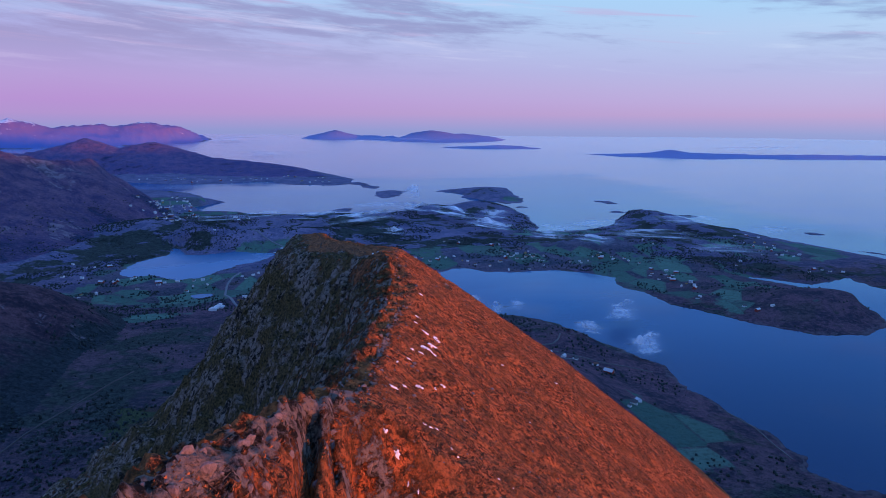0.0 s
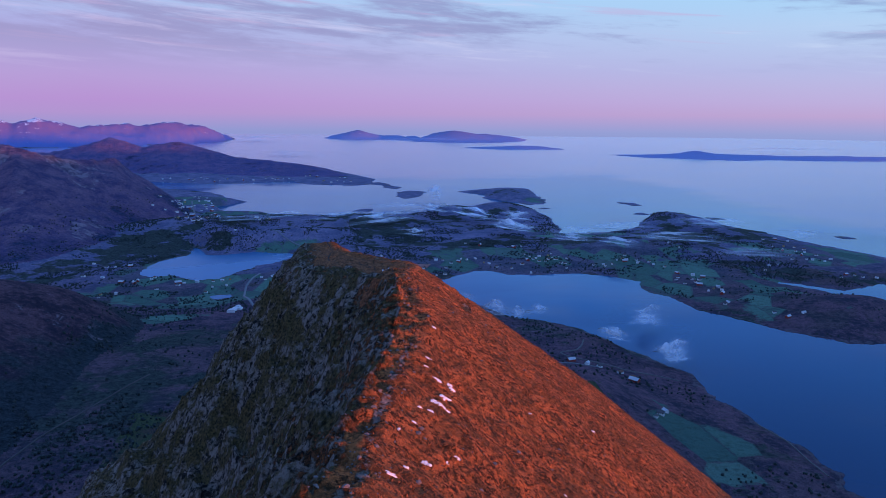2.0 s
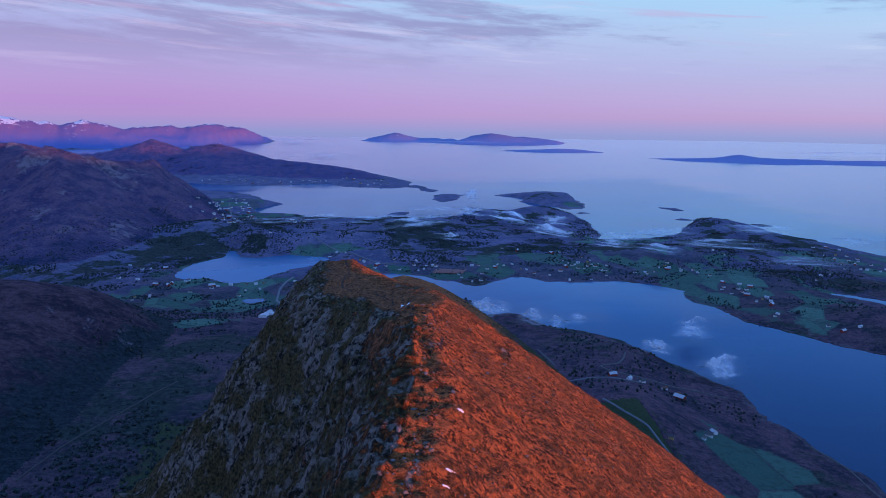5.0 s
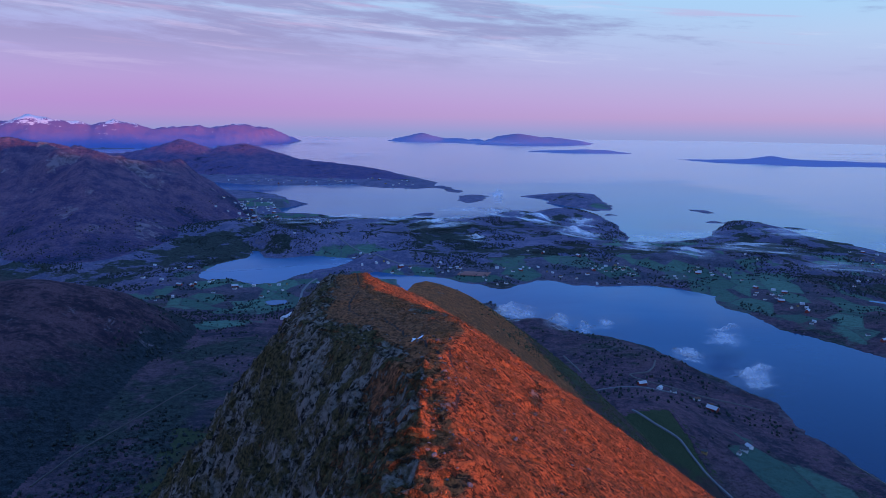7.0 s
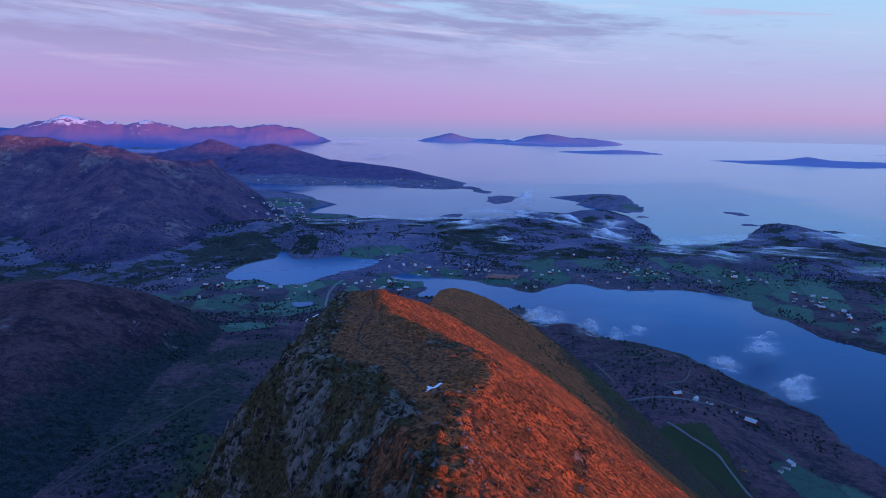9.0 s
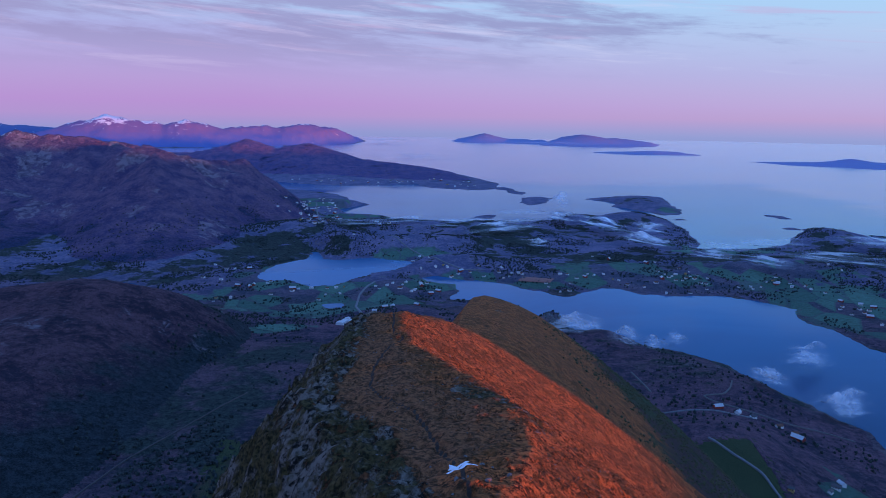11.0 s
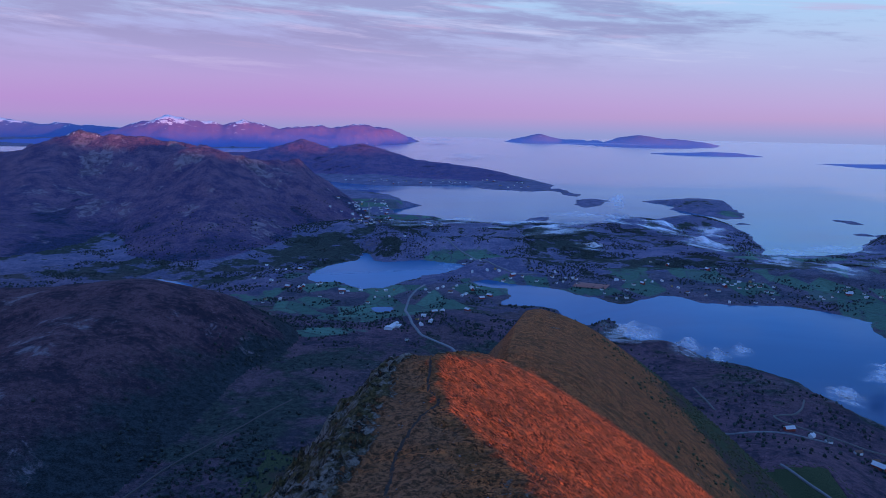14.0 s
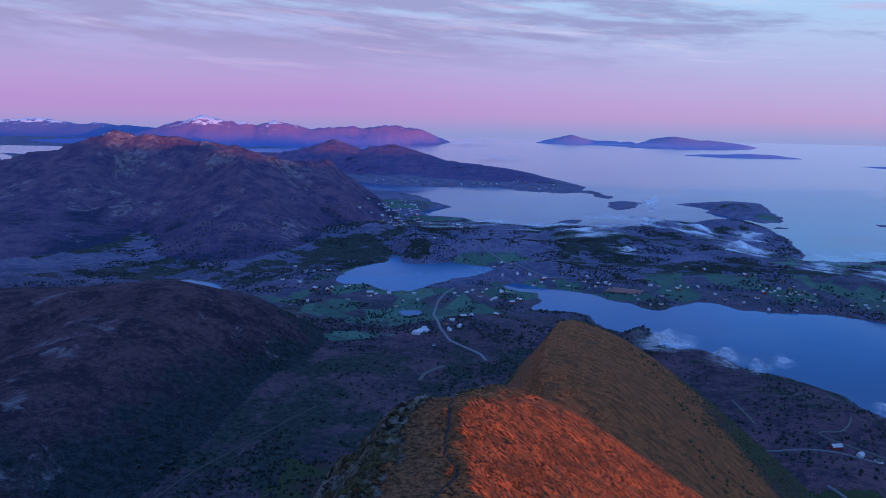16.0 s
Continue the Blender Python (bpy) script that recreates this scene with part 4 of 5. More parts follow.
RZ += edge * blocks * 0.3
# worn trail along the top
TRAIL_Y = [58, 64, 69.2, 71.2, 72.8, 74.9, 77, 81.1, 84.3, 88.4, 90.6, 94, 98, 102]
TRAIL_X = [8.9, 8.0, 6.6, 6.1, 5.3, 4.1, 3.6, 3.5, 3.8, 4.8, 4.0, 3.9, 3.5, 3.6]
tdist = np.abs(RX - np.interp(RY, TRAIL_Y, TRAIL_X) - 0.15 * fbm(RX * 0, RY, 2.0, 3, 71))
trail = np.exp(-(tdist / 0.10) ** 2) * step01(56, 60, RY) * step01(104, 101, RY)
t2 = np.abs(RX - (smooth_knots(RY, RIDGE_Y, RIDGE_X) + 0.9 + 0.6 * fbm(RX * 0, RY, 5.0, 3, 73)))
trail = np.maximum(trail, 0.8 * np.exp(-(t2 / 0.13) ** 2) * step01(42, 48, RY) * step01(66, 60, RY) * step01(-0.6, 0.2, fbm(RX * 0, RY, 4.0, 2, 74)))
RZ -= trail * 0.12
gully = np.exp(-((RDX - 5.5 - 0.32 * (RY - 60)) / 0.45) ** 2) * step01(54, 60, RY) * step01(84, 74, RY)
RZ -= gully * 0.2
scree = step01(0.15, 0.5, fbm(RX - 0.5 * RY, RY * 0.5 + RX * 0.6, 9, 4, 79)) * (RDX > 2) * step01(50, 64, RY)
rrock = np.clip(cliff * 0.66 + stony * 0.14 + front * 0.30 + edge * (0.40 + 0.40 * step01(46, 36, RY)) * step01(0.0, 0.5, RDX) + gully * 0.5 + 0.30 * step01(0.1, 0.5, fbm(RX, RY, 3, 4, 77)) * near + 0.40 * scree, 0, 1)
rgreen = np.clip(step01(72, 50, RZ + 7 * fbm(RX, RY, 20, 4, 81)) * 0.9 + step01(0.0, 1.6, RL) * 1.0 + 0.3 * step01(205, 235, RY), 0, 1)
# flat top left of the sunlit edge: shade put into the grass colour
rgreen = np.maximum(rgreen, np.maximum(0.95 * step01(112, 98, RY) * step01(52, 60, RY) * step01(0.4, -0.5, RDX - 4.5 * step01(64, 70, RY) * step01(86, 78, RY)) * (1 + 0.8 * fbm(RX, RY, 4, 3, 83)), 0.9 * stony))
rgreen = rgreen * (1 - 0.5 * step01(70, 84, RZ) * step01(-2, 2, RDX))
rgreen = rgreen * (1 - 0.75 * step01(100, 112, RY) * step01(-8, -3, RDX) * step01(58, 70, RZ))
rgreen = np.maximum(rgreen, 0.18 * step01(112, 128, RY) * step01(0.5, 5.0, RDX + 2.5 * fbm(RX, RY, 9, 3, 87)))
RV, RQ = np.stack([RX, RY, RZ], -1), quads_of(len(ys), len(xs))[:, ::-1]
rleaf = np.clip(step01(74, 52, RZ + 7 * fbm(RX, RY, 20, 4, 81)) + 0.35 * step01(205, 235, RY), 0, 1)
RLAY = {"rock": rrock, "clean": np.clip(front + edge * step01(0.0, 0.5, RDX), 0, 1), "green": rgreen, "leafy": rleaf, "trail": trail}
qc, qy = RL[RQ[:, 0]] > 0.4, RY[RQ[:, 0]]
ridge = new("mountain_ridge")
tagged(ridge, "grassy mountain ridge, sunlit orange slope and dark cliff side", "mountain")
for nm, sel, text in (("grass_slope", ~qc & (qy < 132), "sunlit slope of withered orange grass"), ("cliff_face", qc & (qy < 132), "dark mossy cliff of broken grey rock"), ("far_summit", qy >= 132, "rounded second summit of brown and green grass")):
    tagged(pick_mesh(nm, RV, RQ[sel], M_RIDGE, RLAY), text).parent = ridge


def on_ridge(x, y):
    """Height of the finished ridge surface."""
    i = np.clip(np.searchsorted(xs, x) - 1, 0, len(xs) - 2)
    j = np.clip(np.searchsorted(ys, y) - 1, 0, len(ys) - 2)
    u, v = (x - xs[i]) / (xs[i + 1] - xs[i]), (y - ys[j]) / (ys[j + 1] - ys[j])
    z = RZ.reshape(len(ys), len(xs))
    return z[j, i] * (1 - u) * (1 - v) + z[j, i + 1] * u * (1 - v) + z[j + 1, i] * (1 - u) * v + z[j + 1, i + 1] * u * v


# ---- water ----
a = np.linspace(0, 2 * np.pi, 97)[:-1]
rings = np.array([0.0, 300, 1200, 3000, 5400])
V = np.stack([np.outer(rings, np.sin(a)).ravel(), np.outer(rings, np.cos(a)).ravel(), np.zeros(len(rings) * 96)], -1)
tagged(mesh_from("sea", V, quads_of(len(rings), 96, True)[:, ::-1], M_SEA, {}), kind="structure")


def sheet_of(name, ring, z, mat, label, category):
    """A flat water surface that reaches a little under its banks."""
    ring = np.array(ring, float)
    c, half = (ring.max(0) + ring.min(0)) / 2, (ring.max(0) - ring.min(0)) / 2 + 2
    out = [(c[0] + half[0] * 1.22 * math.cos(k * math.pi / 16), c[1] + half[1] * 1.22 * math.sin(k * math.pi / 16)) for k in range(32)]
    bm = bmesh.new()
    f = bm.faces.new([bm.verts.new((x, y, z)) for x, y in out])
    f.normal_update()
    if f.normal.z < 0:
        f.normal_flip()
    bmesh.ops.triangulate(bm, faces=bm.faces[:])
    me = bpy.data.meshes.new(name)
    bm.to_mesh(me)
    me.materials.append(mat)
    return tagged(new(name, me), label, category)
sheet_of("lake", LAKE, 0.12, M_LAKE, "calm blue lake among farms and woods", "lake")
sheet_of("lake", TARN, 0.3, M_TARN, "small dark lake under the mountain foot", "lake")
sheet_of("pond", POND, 0.3, M_LAKE, "small pale pond in green pasture", "pond")


def ground_z(points):
    p = np.array(points, float)
    return np.maximum(land(p[:, 0].copy(), p[:, 1].copy())[0], 0.0)


def part(name, bm, mat, parent, label=""):
    me = bpy.data.meshes.new(name)
    bm.to_mesh(me)
    bm.free()
    me.materials.append(mat)
    ob = new(name, me)
    ob.parent = parent
    return tagged(ob, label) if label else ob


def box(bm, x0, x1, y0, y1, z0, z1):
    v = [bm.verts.new((x, y, z)) for z in (z0, z1) for x, y in ((x0, y0), (x1, y0), (x1, y1), (x0, y1))]
    for f in ((3, 2, 1, 0), (4, 5, 6, 7), (0, 1, 5, 4), (1, 2, 6, 5), (2, 3, 7, 6), (3, 0, 4, 7)):
        bm.faces.new([v[i] for i in f])


def gabled(bm, lx, ly, h, rise):
    """Walls with two gables, open at the foot."""
    v = [bm.verts.new(p) for p in ((-lx, -ly, -0.6), (lx, -ly, -0.6), (lx, ly, -0.6), (-lx, ly, -0.6), (-lx, -ly, h), (lx, -ly, h), (lx, ly, h), (-lx, ly, h), (-lx, 0, h + rise), (lx, 0, h + rise))]
    for f in ((0, 1, 5, 4), (2, 3, 7, 6), (1, 2, 6, 9, 5), (3, 0, 4, 8, 7)):
        bm.faces.new([v[i] for i in f])


def saddle_roof(bm, lx, ly, h, rise, over=0.12, thick=0.08):
    ex, k = lx + over, 1 + over / ly
    for s in (-1, 1):
        lo, hi = (s * ly * k, h - rise * (k - 1) + 0.01), (0, h + rise + 0.01)
        v = [bm.verts.new((x, y, z + dz)) for dz in (0, thick) for x in (-ex, ex) for y, z in (lo, hi)]
        for f in ((0, 1, 3, 2), (4, 6, 7, 5), (0, 2, 6, 4), (1, 5, 7, 3), (0, 4, 5, 1), (2, 3, 7, 6)):
            bm.faces.new([v[i] for i in f])
    bmesh.ops.recalc_face_normals(bm, faces=bm.faces[:])


def house(lx, ly, h, rise, wall, roof, label, chimney=True, name="house"):
    e = new(name)
    tagged(e, label, "house" if name == "house" else "barn")
    bm = bmesh.new()
    gabled(bm, lx, ly, h, rise)
    bmesh.ops.recalc_face_normals(bm, faces=bm.faces[:])
    part("wall", bm, wall, e)
    bm = bmesh.new()
    saddle_roof(bm, lx, ly, h, rise)
    r = part("roof", bm, roof, e)
    if chimney:
        bm = bmesh.new()
        box(bm, lx * 0.25, lx * 0.25 + 0.16, -0.08, 0.08, h + rise * 0.6, h + rise + 0.3)
        part("chimney", bm, M_ROOF, r)
    for s in (-1, 1):
        for x in (-0.55, 0.0, 0.55):
            bm = bmesh.new()
            box(bm, x * lx - 0.12, x * lx + 0.12, s * ly - 0.012, s * ly + 0.012, h * 0.45, h * 0.45 + 0.26)
            part("window", bm, M_PANE, e)
    return e


M_PANE = plain("dark_window_glass", (0.03, 0.035, 0.045), 0.15, 2.0, 0.1)
HOUSE_KINDS = [
    house(1.15, 0.8, 0.75, 0.55, M_WHITE, M_ROOF, "white wooden house with a dark slate roof"),
    house(1.35, 0.85, 0.7, 0.6, M_WHITE, M_TILE, "white wooden house with a brown tiled roof"),
    house(1.0, 0.75, 0.9, 0.5, M_YELLOW, M_ROOF, "ochre wooden house with a dark slate roof"),
    house(1.2, 0.8, 0.7, 0.55, M_WHITE, M_METAL, "white wooden house with a pale sheet roof"),
    house(1.9, 1.0, 1.0, 0.8, M_RED, M_METAL, "long red barn with a grey sheet roof", False, "barn"),
]
NORTH_SHORE = [(175, 564), (181, 568), (189, 577), (193, 565), (198, 570), (204, 573), (199, 551), (202, 549), (202, 585), (198, 536), (183, 526), (166, 525), (222, 539), (230, 539), (237, 538), (246, 549), (252, 553), (253, 547), (258, 536), (268, 537), (268, 529), (177, 614), (150, 628), (266, 486), (280, 490), (271, 470), (262, 468), (269, 461), (273, 449), (278, 452), (276, 444)]
EAST_SHORE = [(258, 410), (273, 382), (275, 372), (312, 572), (432, 631), (445, 631), (426, 591), (402, 549), (421, 567), (412, 547), (426, 562), (405, 531), (427, 548), (415, 522), (425, 528), (358, 512), (368, 516), (399, 478), (405, 476), (408, 471)]
VILLAGE = [(-155, 927), (-157, 978), (-144, 920), (-141, 945), (-139, 974), (-127, 943), (-116, 914), (-128, 990), (-133, 1000), (-144, 846), (-124, 780), (-115, 762), (-109, 775), (-66, 678), (-51, 776), (-112, 873), (-158, 852), (-147, 899), (-165, 955), (-150, 1010), (-172, 900), (-132, 870), (-100, 840), (-80, 850)]
FJORD_HEAD = [(2, 608), (-12, 630), (7, 588), (13, 590), (16, 587), (19, 572), (26, 580), (55, 579), (62, 569), (70, 577), (72, 575), (72, 563), (58, 590), (111, 562), (118, 566), (126, 572), (134, 576), (138, 563), (87, 538), (93, 526), (100, 529), (40, 590), (33, 578), (104, 548), (145, 548), (155, 540)]
FARMS = [(-111, 539), (-110, 546), (-90, 521), (-86, 521), (-78, 526), (-67, 525), (-61, 526), (-56, 530), (-23, 537), (-17, 521), (1, 544), (9, 521), (-14, 545), (-4, 465), (-27, 435), (-30, 429), (-27, 420), (-34, 527), (-31, 520), (-128, 525), (-119, 522), (-9, 514), (-68, 494), (-32, 398), (-152, 582), (-146, 584), (-159, 548), (-145, 544), (-131, 485), (-122, 486), (-18, 452), (-22, 446), (4, 512), (-56, 508), (-100, 500)]
NEAR_COAST = [(115, 300), (121, 296), (126, 294), (134, 290), (138, 286), (139, 283), (136, 280), (130, 244), (134, 248), (112, 236), (126, 240)]
HEADLAND_ROW = [(-184, 1397), (-158, 1359), (-146, 1381), (-118, 1367), (-79, 1394), (-47, 1390), (-6, 1413), (15, 1399), (25, 1336), (39, 1313), (66, 1383), (-198, 1419), (-252, 1414), (74, 1323), (-100, 1372), (-62, 1380), (50, 1340), (-215, 1385)]
HOUSE_ROWS = [(NORTH_SHORE, "houses along the fjord", 1.0), (EAST_SHORE, "houses on the peninsula", 0.8), (VILLAGE, "houses of the bay village", 1.6), (FJORD_HEAD, "houses at the fjord head", 0.9), (FARMS, "farm houses by the lake", 0.5), (NEAR_COAST, "houses under the ridge", 0.0), (HEADLAND_ROW, "houses on the headland shore", 0.8)]
for places, _, more in HOUSE_ROWS:       # neighbours of the houses above, kept off the water
    for hx, hy in random.sample(places * 2, int(len(places) * more)):
        near = (hx + random.uniform(-13, 13), hy + random.uniform(-13, 13))
        if min(np.hypot(near[0] - q[0], near[1] - q[1]) for q in places) > 4 and land(np.array([near[0]]), np.array([near[1]]))[1][0] > 3:
            places.append(near)
used = [False] * len(HOUSE_KINDS)
for places, group, _ in HOUSE_ROWS:
    for (hx, hy), hz in zip(places, ground_z(places)):
        k = random.choices(range(5), (5, 3, 1, 4, 2))[0]
        m = Matrix.Translation((hx, hy, hz + 0.1)) @ Matrix.Rotation(random.uniform(0, 6.28), 4, "Z")
        src = HOUSE_KINDS[k]
        if used[k]:
            ob = copy_thing(src, m)
        else:
            src.matrix_basis, used[k], ob = m, True, src
        s = random.uniform(0.75, 1.15) * (1.3 if hy > 700 else 1.0)
        ob.scale = (s, s, s)
        ob["group"] = group
for src, done in zip(HOUSE_KINDS, used):
    if not done:
        src.location = (-70, 505, 4)

# works hall with pale roofs beside the main road
hall_z = float(ground_z([(-42, 416)])[0])
hall = new("factory")
hall.location = (-42, 416, hall_z)
hall.rotation_euler, hall.scale = (0, 0, radians(-14)), (0.6, 0.6, 0.6)
tagged(hall, "pale low factory with several sheet-roofed halls", "factory")
for hx, hy, lx, ly, h in ((0, 0, 2.6, 6.5, 1.7), (4.2, 4.5, 1.8, 3.2, 1.3), (-3.6, -3.0, 1.3, 3.4, 1.2), (0.4, 9.0, 2.0, 2.2, 2.2)):
    bm = bmesh.new()
    gabled(bm, ly, lx, h, 0.5)
    bmesh.ops.recalc_face_normals(bm, faces=bm.faces[:])
    bmesh.ops.transform(bm, matrix=Matrix.Translation((hx, hy, 0)) @ Matrix.Rotation(radians(90), 4, "Z"), verts=bm.verts[:])
    w = part("wall", bm, M_WHITE, hall)
    bm = bmesh.new()
    saddle_roof(bm, ly, lx, h, 0.5, 0.15, 0.1)
    bmesh.ops.transform(bm, matrix=Matrix.Translation((hx, hy, 0)) @ Matrix.Rotation(radians(90), 4, "Z"), verts=bm.verts[:])
    part("roof", bm, M_METAL, hall)

# ---- roads ----
LANES = []


def road(name, knots, width, mat, lift=0.35):
    """A ribbon laid over the ground, cambered, with low shoulders."""
    LANES.append(knots)
    k = np.array(knots, float)
    d = np.r_[0, np.cumsum(np.hypot(*np.diff(k, axis=0).T))]
    s = np.arange(0, d[-1], max(width, 1.0))
    x, y = np.interp(s, d, k[:, 0]), np.interp(s, d, k[:, 1])
    for _ in range(4):
        x[1:-1], y[1:-1] = (x[:-2] + 2 * x[1:-1] + x[2:]) / 4, (y[:-2] + 2 * y[1:-1] + y[2:]) / 4
    tx, ty = np.gradient(x), np.gradient(y)
    ln = np.hypot(tx, ty)
    nx, ny = ty / ln, -tx / ln
    cols = np.array([-0.62, -0.5, 0, 0.5, 0.62])
    px, py = x[:, None] + nx[:, None] * cols * width, y[:, None] + ny[:, None] * cols * width
    z = land(px.ravel(), py.ravel())[0].reshape(px.shape)
    z = np.maximum(z.max(1, keepdims=True), 0.2) + lift + np.array([-0.5, 0.0, 0.04, 0.0, -0.5])
    return tagged(mesh_from(name, np.stack([px, py, z], -1).reshape(-1, 3), quads_of(len(x), 5)[:, ::-1], mat), kind="structure")


road("road", [(-6, 380), (-9, 389), (-25, 405), (-32, 422), (-37, 445), (-42, 475), (-43, 505), (-40, 530), (-36, 545)], 1.3, M_ROAD)
road("road", [(-32, 343), (-31, 353), (-28, 360), (-23, 367)], 1.2, M_GRAVEL)
road("road", [(-34, 690), (-22, 668), (-8, 652), (-3, 640), (0, 612), (13, 595), (28, 582), (45, 583)], 1.2, M_ROAD)
road("road", [(-148, 975), (-140, 930), (-125, 850), (-112, 790), (-104, 765)], 1.6, M_ROAD)
road("road", [(88, 299), (95, 297), (108, 296), (117, 293), (126, 293)], 0.55, M_ROAD)
road("road", [(132, 329), (128, 321), (123, 315), (114, 314), (116, 308), (121, 303), (129, 300), (139, 295), (152, 293), (163, 289)], 0.6, M_GRAVEL)
road("road", [(97, 262), (101, 251), (106, 242), (108, 227), (112, 214), (118, 196), (128, 170)], 0.6, M_ROAD)
road("road", [(95, 349), (96, 331), (96, 322)], 0.6, M_GRAVEL)
road("track", [(-92, 225), (-87, 247), (-81, 262), (-72, 288), (-65, 307)], 0.4, M_TRACK, 0.3)
road("track", [(170, 244), (172, 228), (169, 212), (168, 200)], 0.4, M_GRAVEL)

# ploughed field by the fjord head
road("field", [(70, 563), (78, 561), (86, 558), (94, 553)], 12, M_FIELD, 0.1)

# ---- mist ----
def mist_bank(x, y, z, rx, ry, h, turn, thick, layers, label):
    """A fog bank in a few thin domed veils, one above the other."""
    rings = np.r_[0.01, np.linspace(0, 1, 13)[1:]]
    aa = np.linspace(0, 2 * np.pi, 49)[:-1]
    base = new("mist")
    base.location, base.rotation_euler, base.scale = (x, y, z), (0, 0, radians(turn)), (rx, ry, 1)
    tagged(base, label, "mist")
    for k in range(layers):
        f = 1.0 - 0.10 * k
        u, v = np.outer(rings, np.cos(aa)) * f, np.outer(rings, np.sin(aa)) * f
        lens = 1 - np.outer(rings, np.ones(48)) ** 2
        top = h * (0.1 + 0.9 * k / max(layers - 1, 1)) * (0.7 + 0.3 * lens) * (1 + 0.9 * fbm(u * 2.2 + x, v * 2.2 + y, 1.0, 4, 91 + k))
        vs = np.stack([u, v, top], -1).reshape(-1, 3)
        ob = mesh_from("veil", vs, quads_of(len(rings), 48, True), M_MIST, {"thick": np.full(len(vs), thick), "seed": np.full(len(vs), (x * 0.37 + y * 0.61) % 40)})
        ob.parent = base
    return base


TORN, PUFF, BANK = "thin torn streak of morning fog over the land", "small white fog puff floating over the fjord", "long low fog bank on the open sea"
for row in ((-25, 783, 13, 46, 18, 4, 22, 0.78), (75, 736, 13, 82, 25, 6, 42, 1.16), (139, 817, 13, 50, 21, 6, -55, 1.08), (175, 769, 13, 78, 20, 6, -72, 1.32), (190, 672, 13, 52, 17, 5, -65, 1.32), (93, 644, 13, 22, 10, 4, -22, 0.93), (225, 600, 13, 30, 15, 4, -44, 0.85),
            (255, 575, 13, 40, 18, 4, -70, 0.78), (320, 590, 13, 70, 25, 4, -30, 0.78), (400, 670, 13, 70, 30, 4, -30, 0.7), (300, 660, 13, 60, 25, 4, 10, 0.62), (-70, 760, 13, 50, 16, 4, 10, 0.62), (120, 940, 3, 80, 30, 4, 5, 0.54), (30, 760, 13, 60, 18, 5, 12, 0.8), (215, 735, 13, 40, 18, 6, -60, 0.9), (250, 640, 12, 60, 20, 5, -20, 0.6), (350, 520, 11, 60, 22, 4, -20, 0.5), (455, 600, 10, 50, 22, 4, -30, 0.5)):
    mist_bank(*row, 2, TORN)
for row in ((187, 372, 3, 19, 13, 7, 10, 0.50), (170, 312, 3, 19, 12, 9, 20, 0.70), (133, 404, 3, 10, 7, 5, 0, 0.40), (80, 412, 6, 26, 9, 8, -8, 0.55), (101, 384, 9, 16, 7, 6, -52, 0.50), (113, 376, 9, 10, 6, 5, -20, 0.42), (148, 330, 9, 13, 7, 6, -40, 0.50), (174, 1015, 3, 26, 34, 14, 0, 0.60)):
    mist_bank(*row, 4, PUFF)
for row in ((-260, 3650, 4, 260, 260, 14, -20, 0.4), (520, 3640, 3, 520, 130, 10, 2, 0.25), (1700, 2420, 4, 330, 110, 12, -12, 0.3), (-60, 2300, 3, 160, 160, 8, 10, 0.25)):
    mist_bank(*row, 2, BANK)

# ---- woods: uneven leafy clumps, too many to count ----
def clumps(name, spots, size, mat, label, category, squash=1.2):
    t = (1 + 5**0.5) / 2
    ico = np.array([(-1, t, 0), (1, t, 0), (-1, -t, 0), (1, -t, 0), (0, -1, t), (0, 1, t), (0, -1, -t), (0, 1, -t), (t, 0, -1), (t, 0, 1), (-t, 0, -1), (-t, 0, 1)]) / 1.9
    tri = np.array([(0, 11, 5), (0, 5, 1), (0, 1, 7), (0, 7, 10), (0, 10, 11), (1, 5, 9), (5, 11, 4), (11, 10, 2), (10, 7, 6), (7, 1, 8), (3, 9, 4), (3, 4, 2), (3, 2, 6), (3, 6, 8), (3, 8, 9), (4, 9, 5), (2, 4, 11), (6, 2, 10), (8, 6, 7), (9, 8, 1)])
    rng = np.random.default_rng(5)
    n = len(spots)
    sz = rng.uniform(size[0], size[1], n)[:, None, None]
    v = ico[None] * sz * rng.uniform(0.65, 1.3, (n, 12, 1)) * np.array([1, 1, squash])
    v = v + spots[:, None, :] + np.array([0, 0, 0.55]) * sz
    f = tri[None] + 12 * np.arange(n)[:, None, None]
    ob = mesh_from(name, v.reshape(-1, 3), f.reshape(-1, 3), mat, smooth=False)
    return tagged(ob, label, category, kind="stuff")


rng = np.random.default_rng(3)
tx, ty = rng.uniform(-330, 420, 150000), rng.uniform(60, 900, 150000)
keep_r = np.hypot(tx, ty)
tz, td, town, tdx = land(tx, ty)
dens = step01(0.06, 0.26, fbm(tx, ty, 60, 4, 23) * 0.7 + fbm(tx, ty, 20, 4, 97) * 1.1)
dens *= 1 - 0.85 * step01(0.35, 0.6, farmland(tx, ty)) * (fbm(tx, ty, 9, 3, 12) < 0.18)
dens += np.where((tx < -20) & (ty < 400), 0.07 * step01(60, 25, tz), 0) + np.where((tx > 0) & (tx < 60) & (ty > 240) & (ty < 420), 0.3, 0)
dens *= np.where((tdx > -24) & (town == 50), 0.0, 1.0) * np.where(town == 50, step01(82, 64, tz), 1)
dens *= np.where(town == 1, 0.2 * step01(40, 15, tz), 1) * np.where(town == 2, 0.45 * step01(26, 14, tz), 1)
way = np.full(len(tx), 99.0)
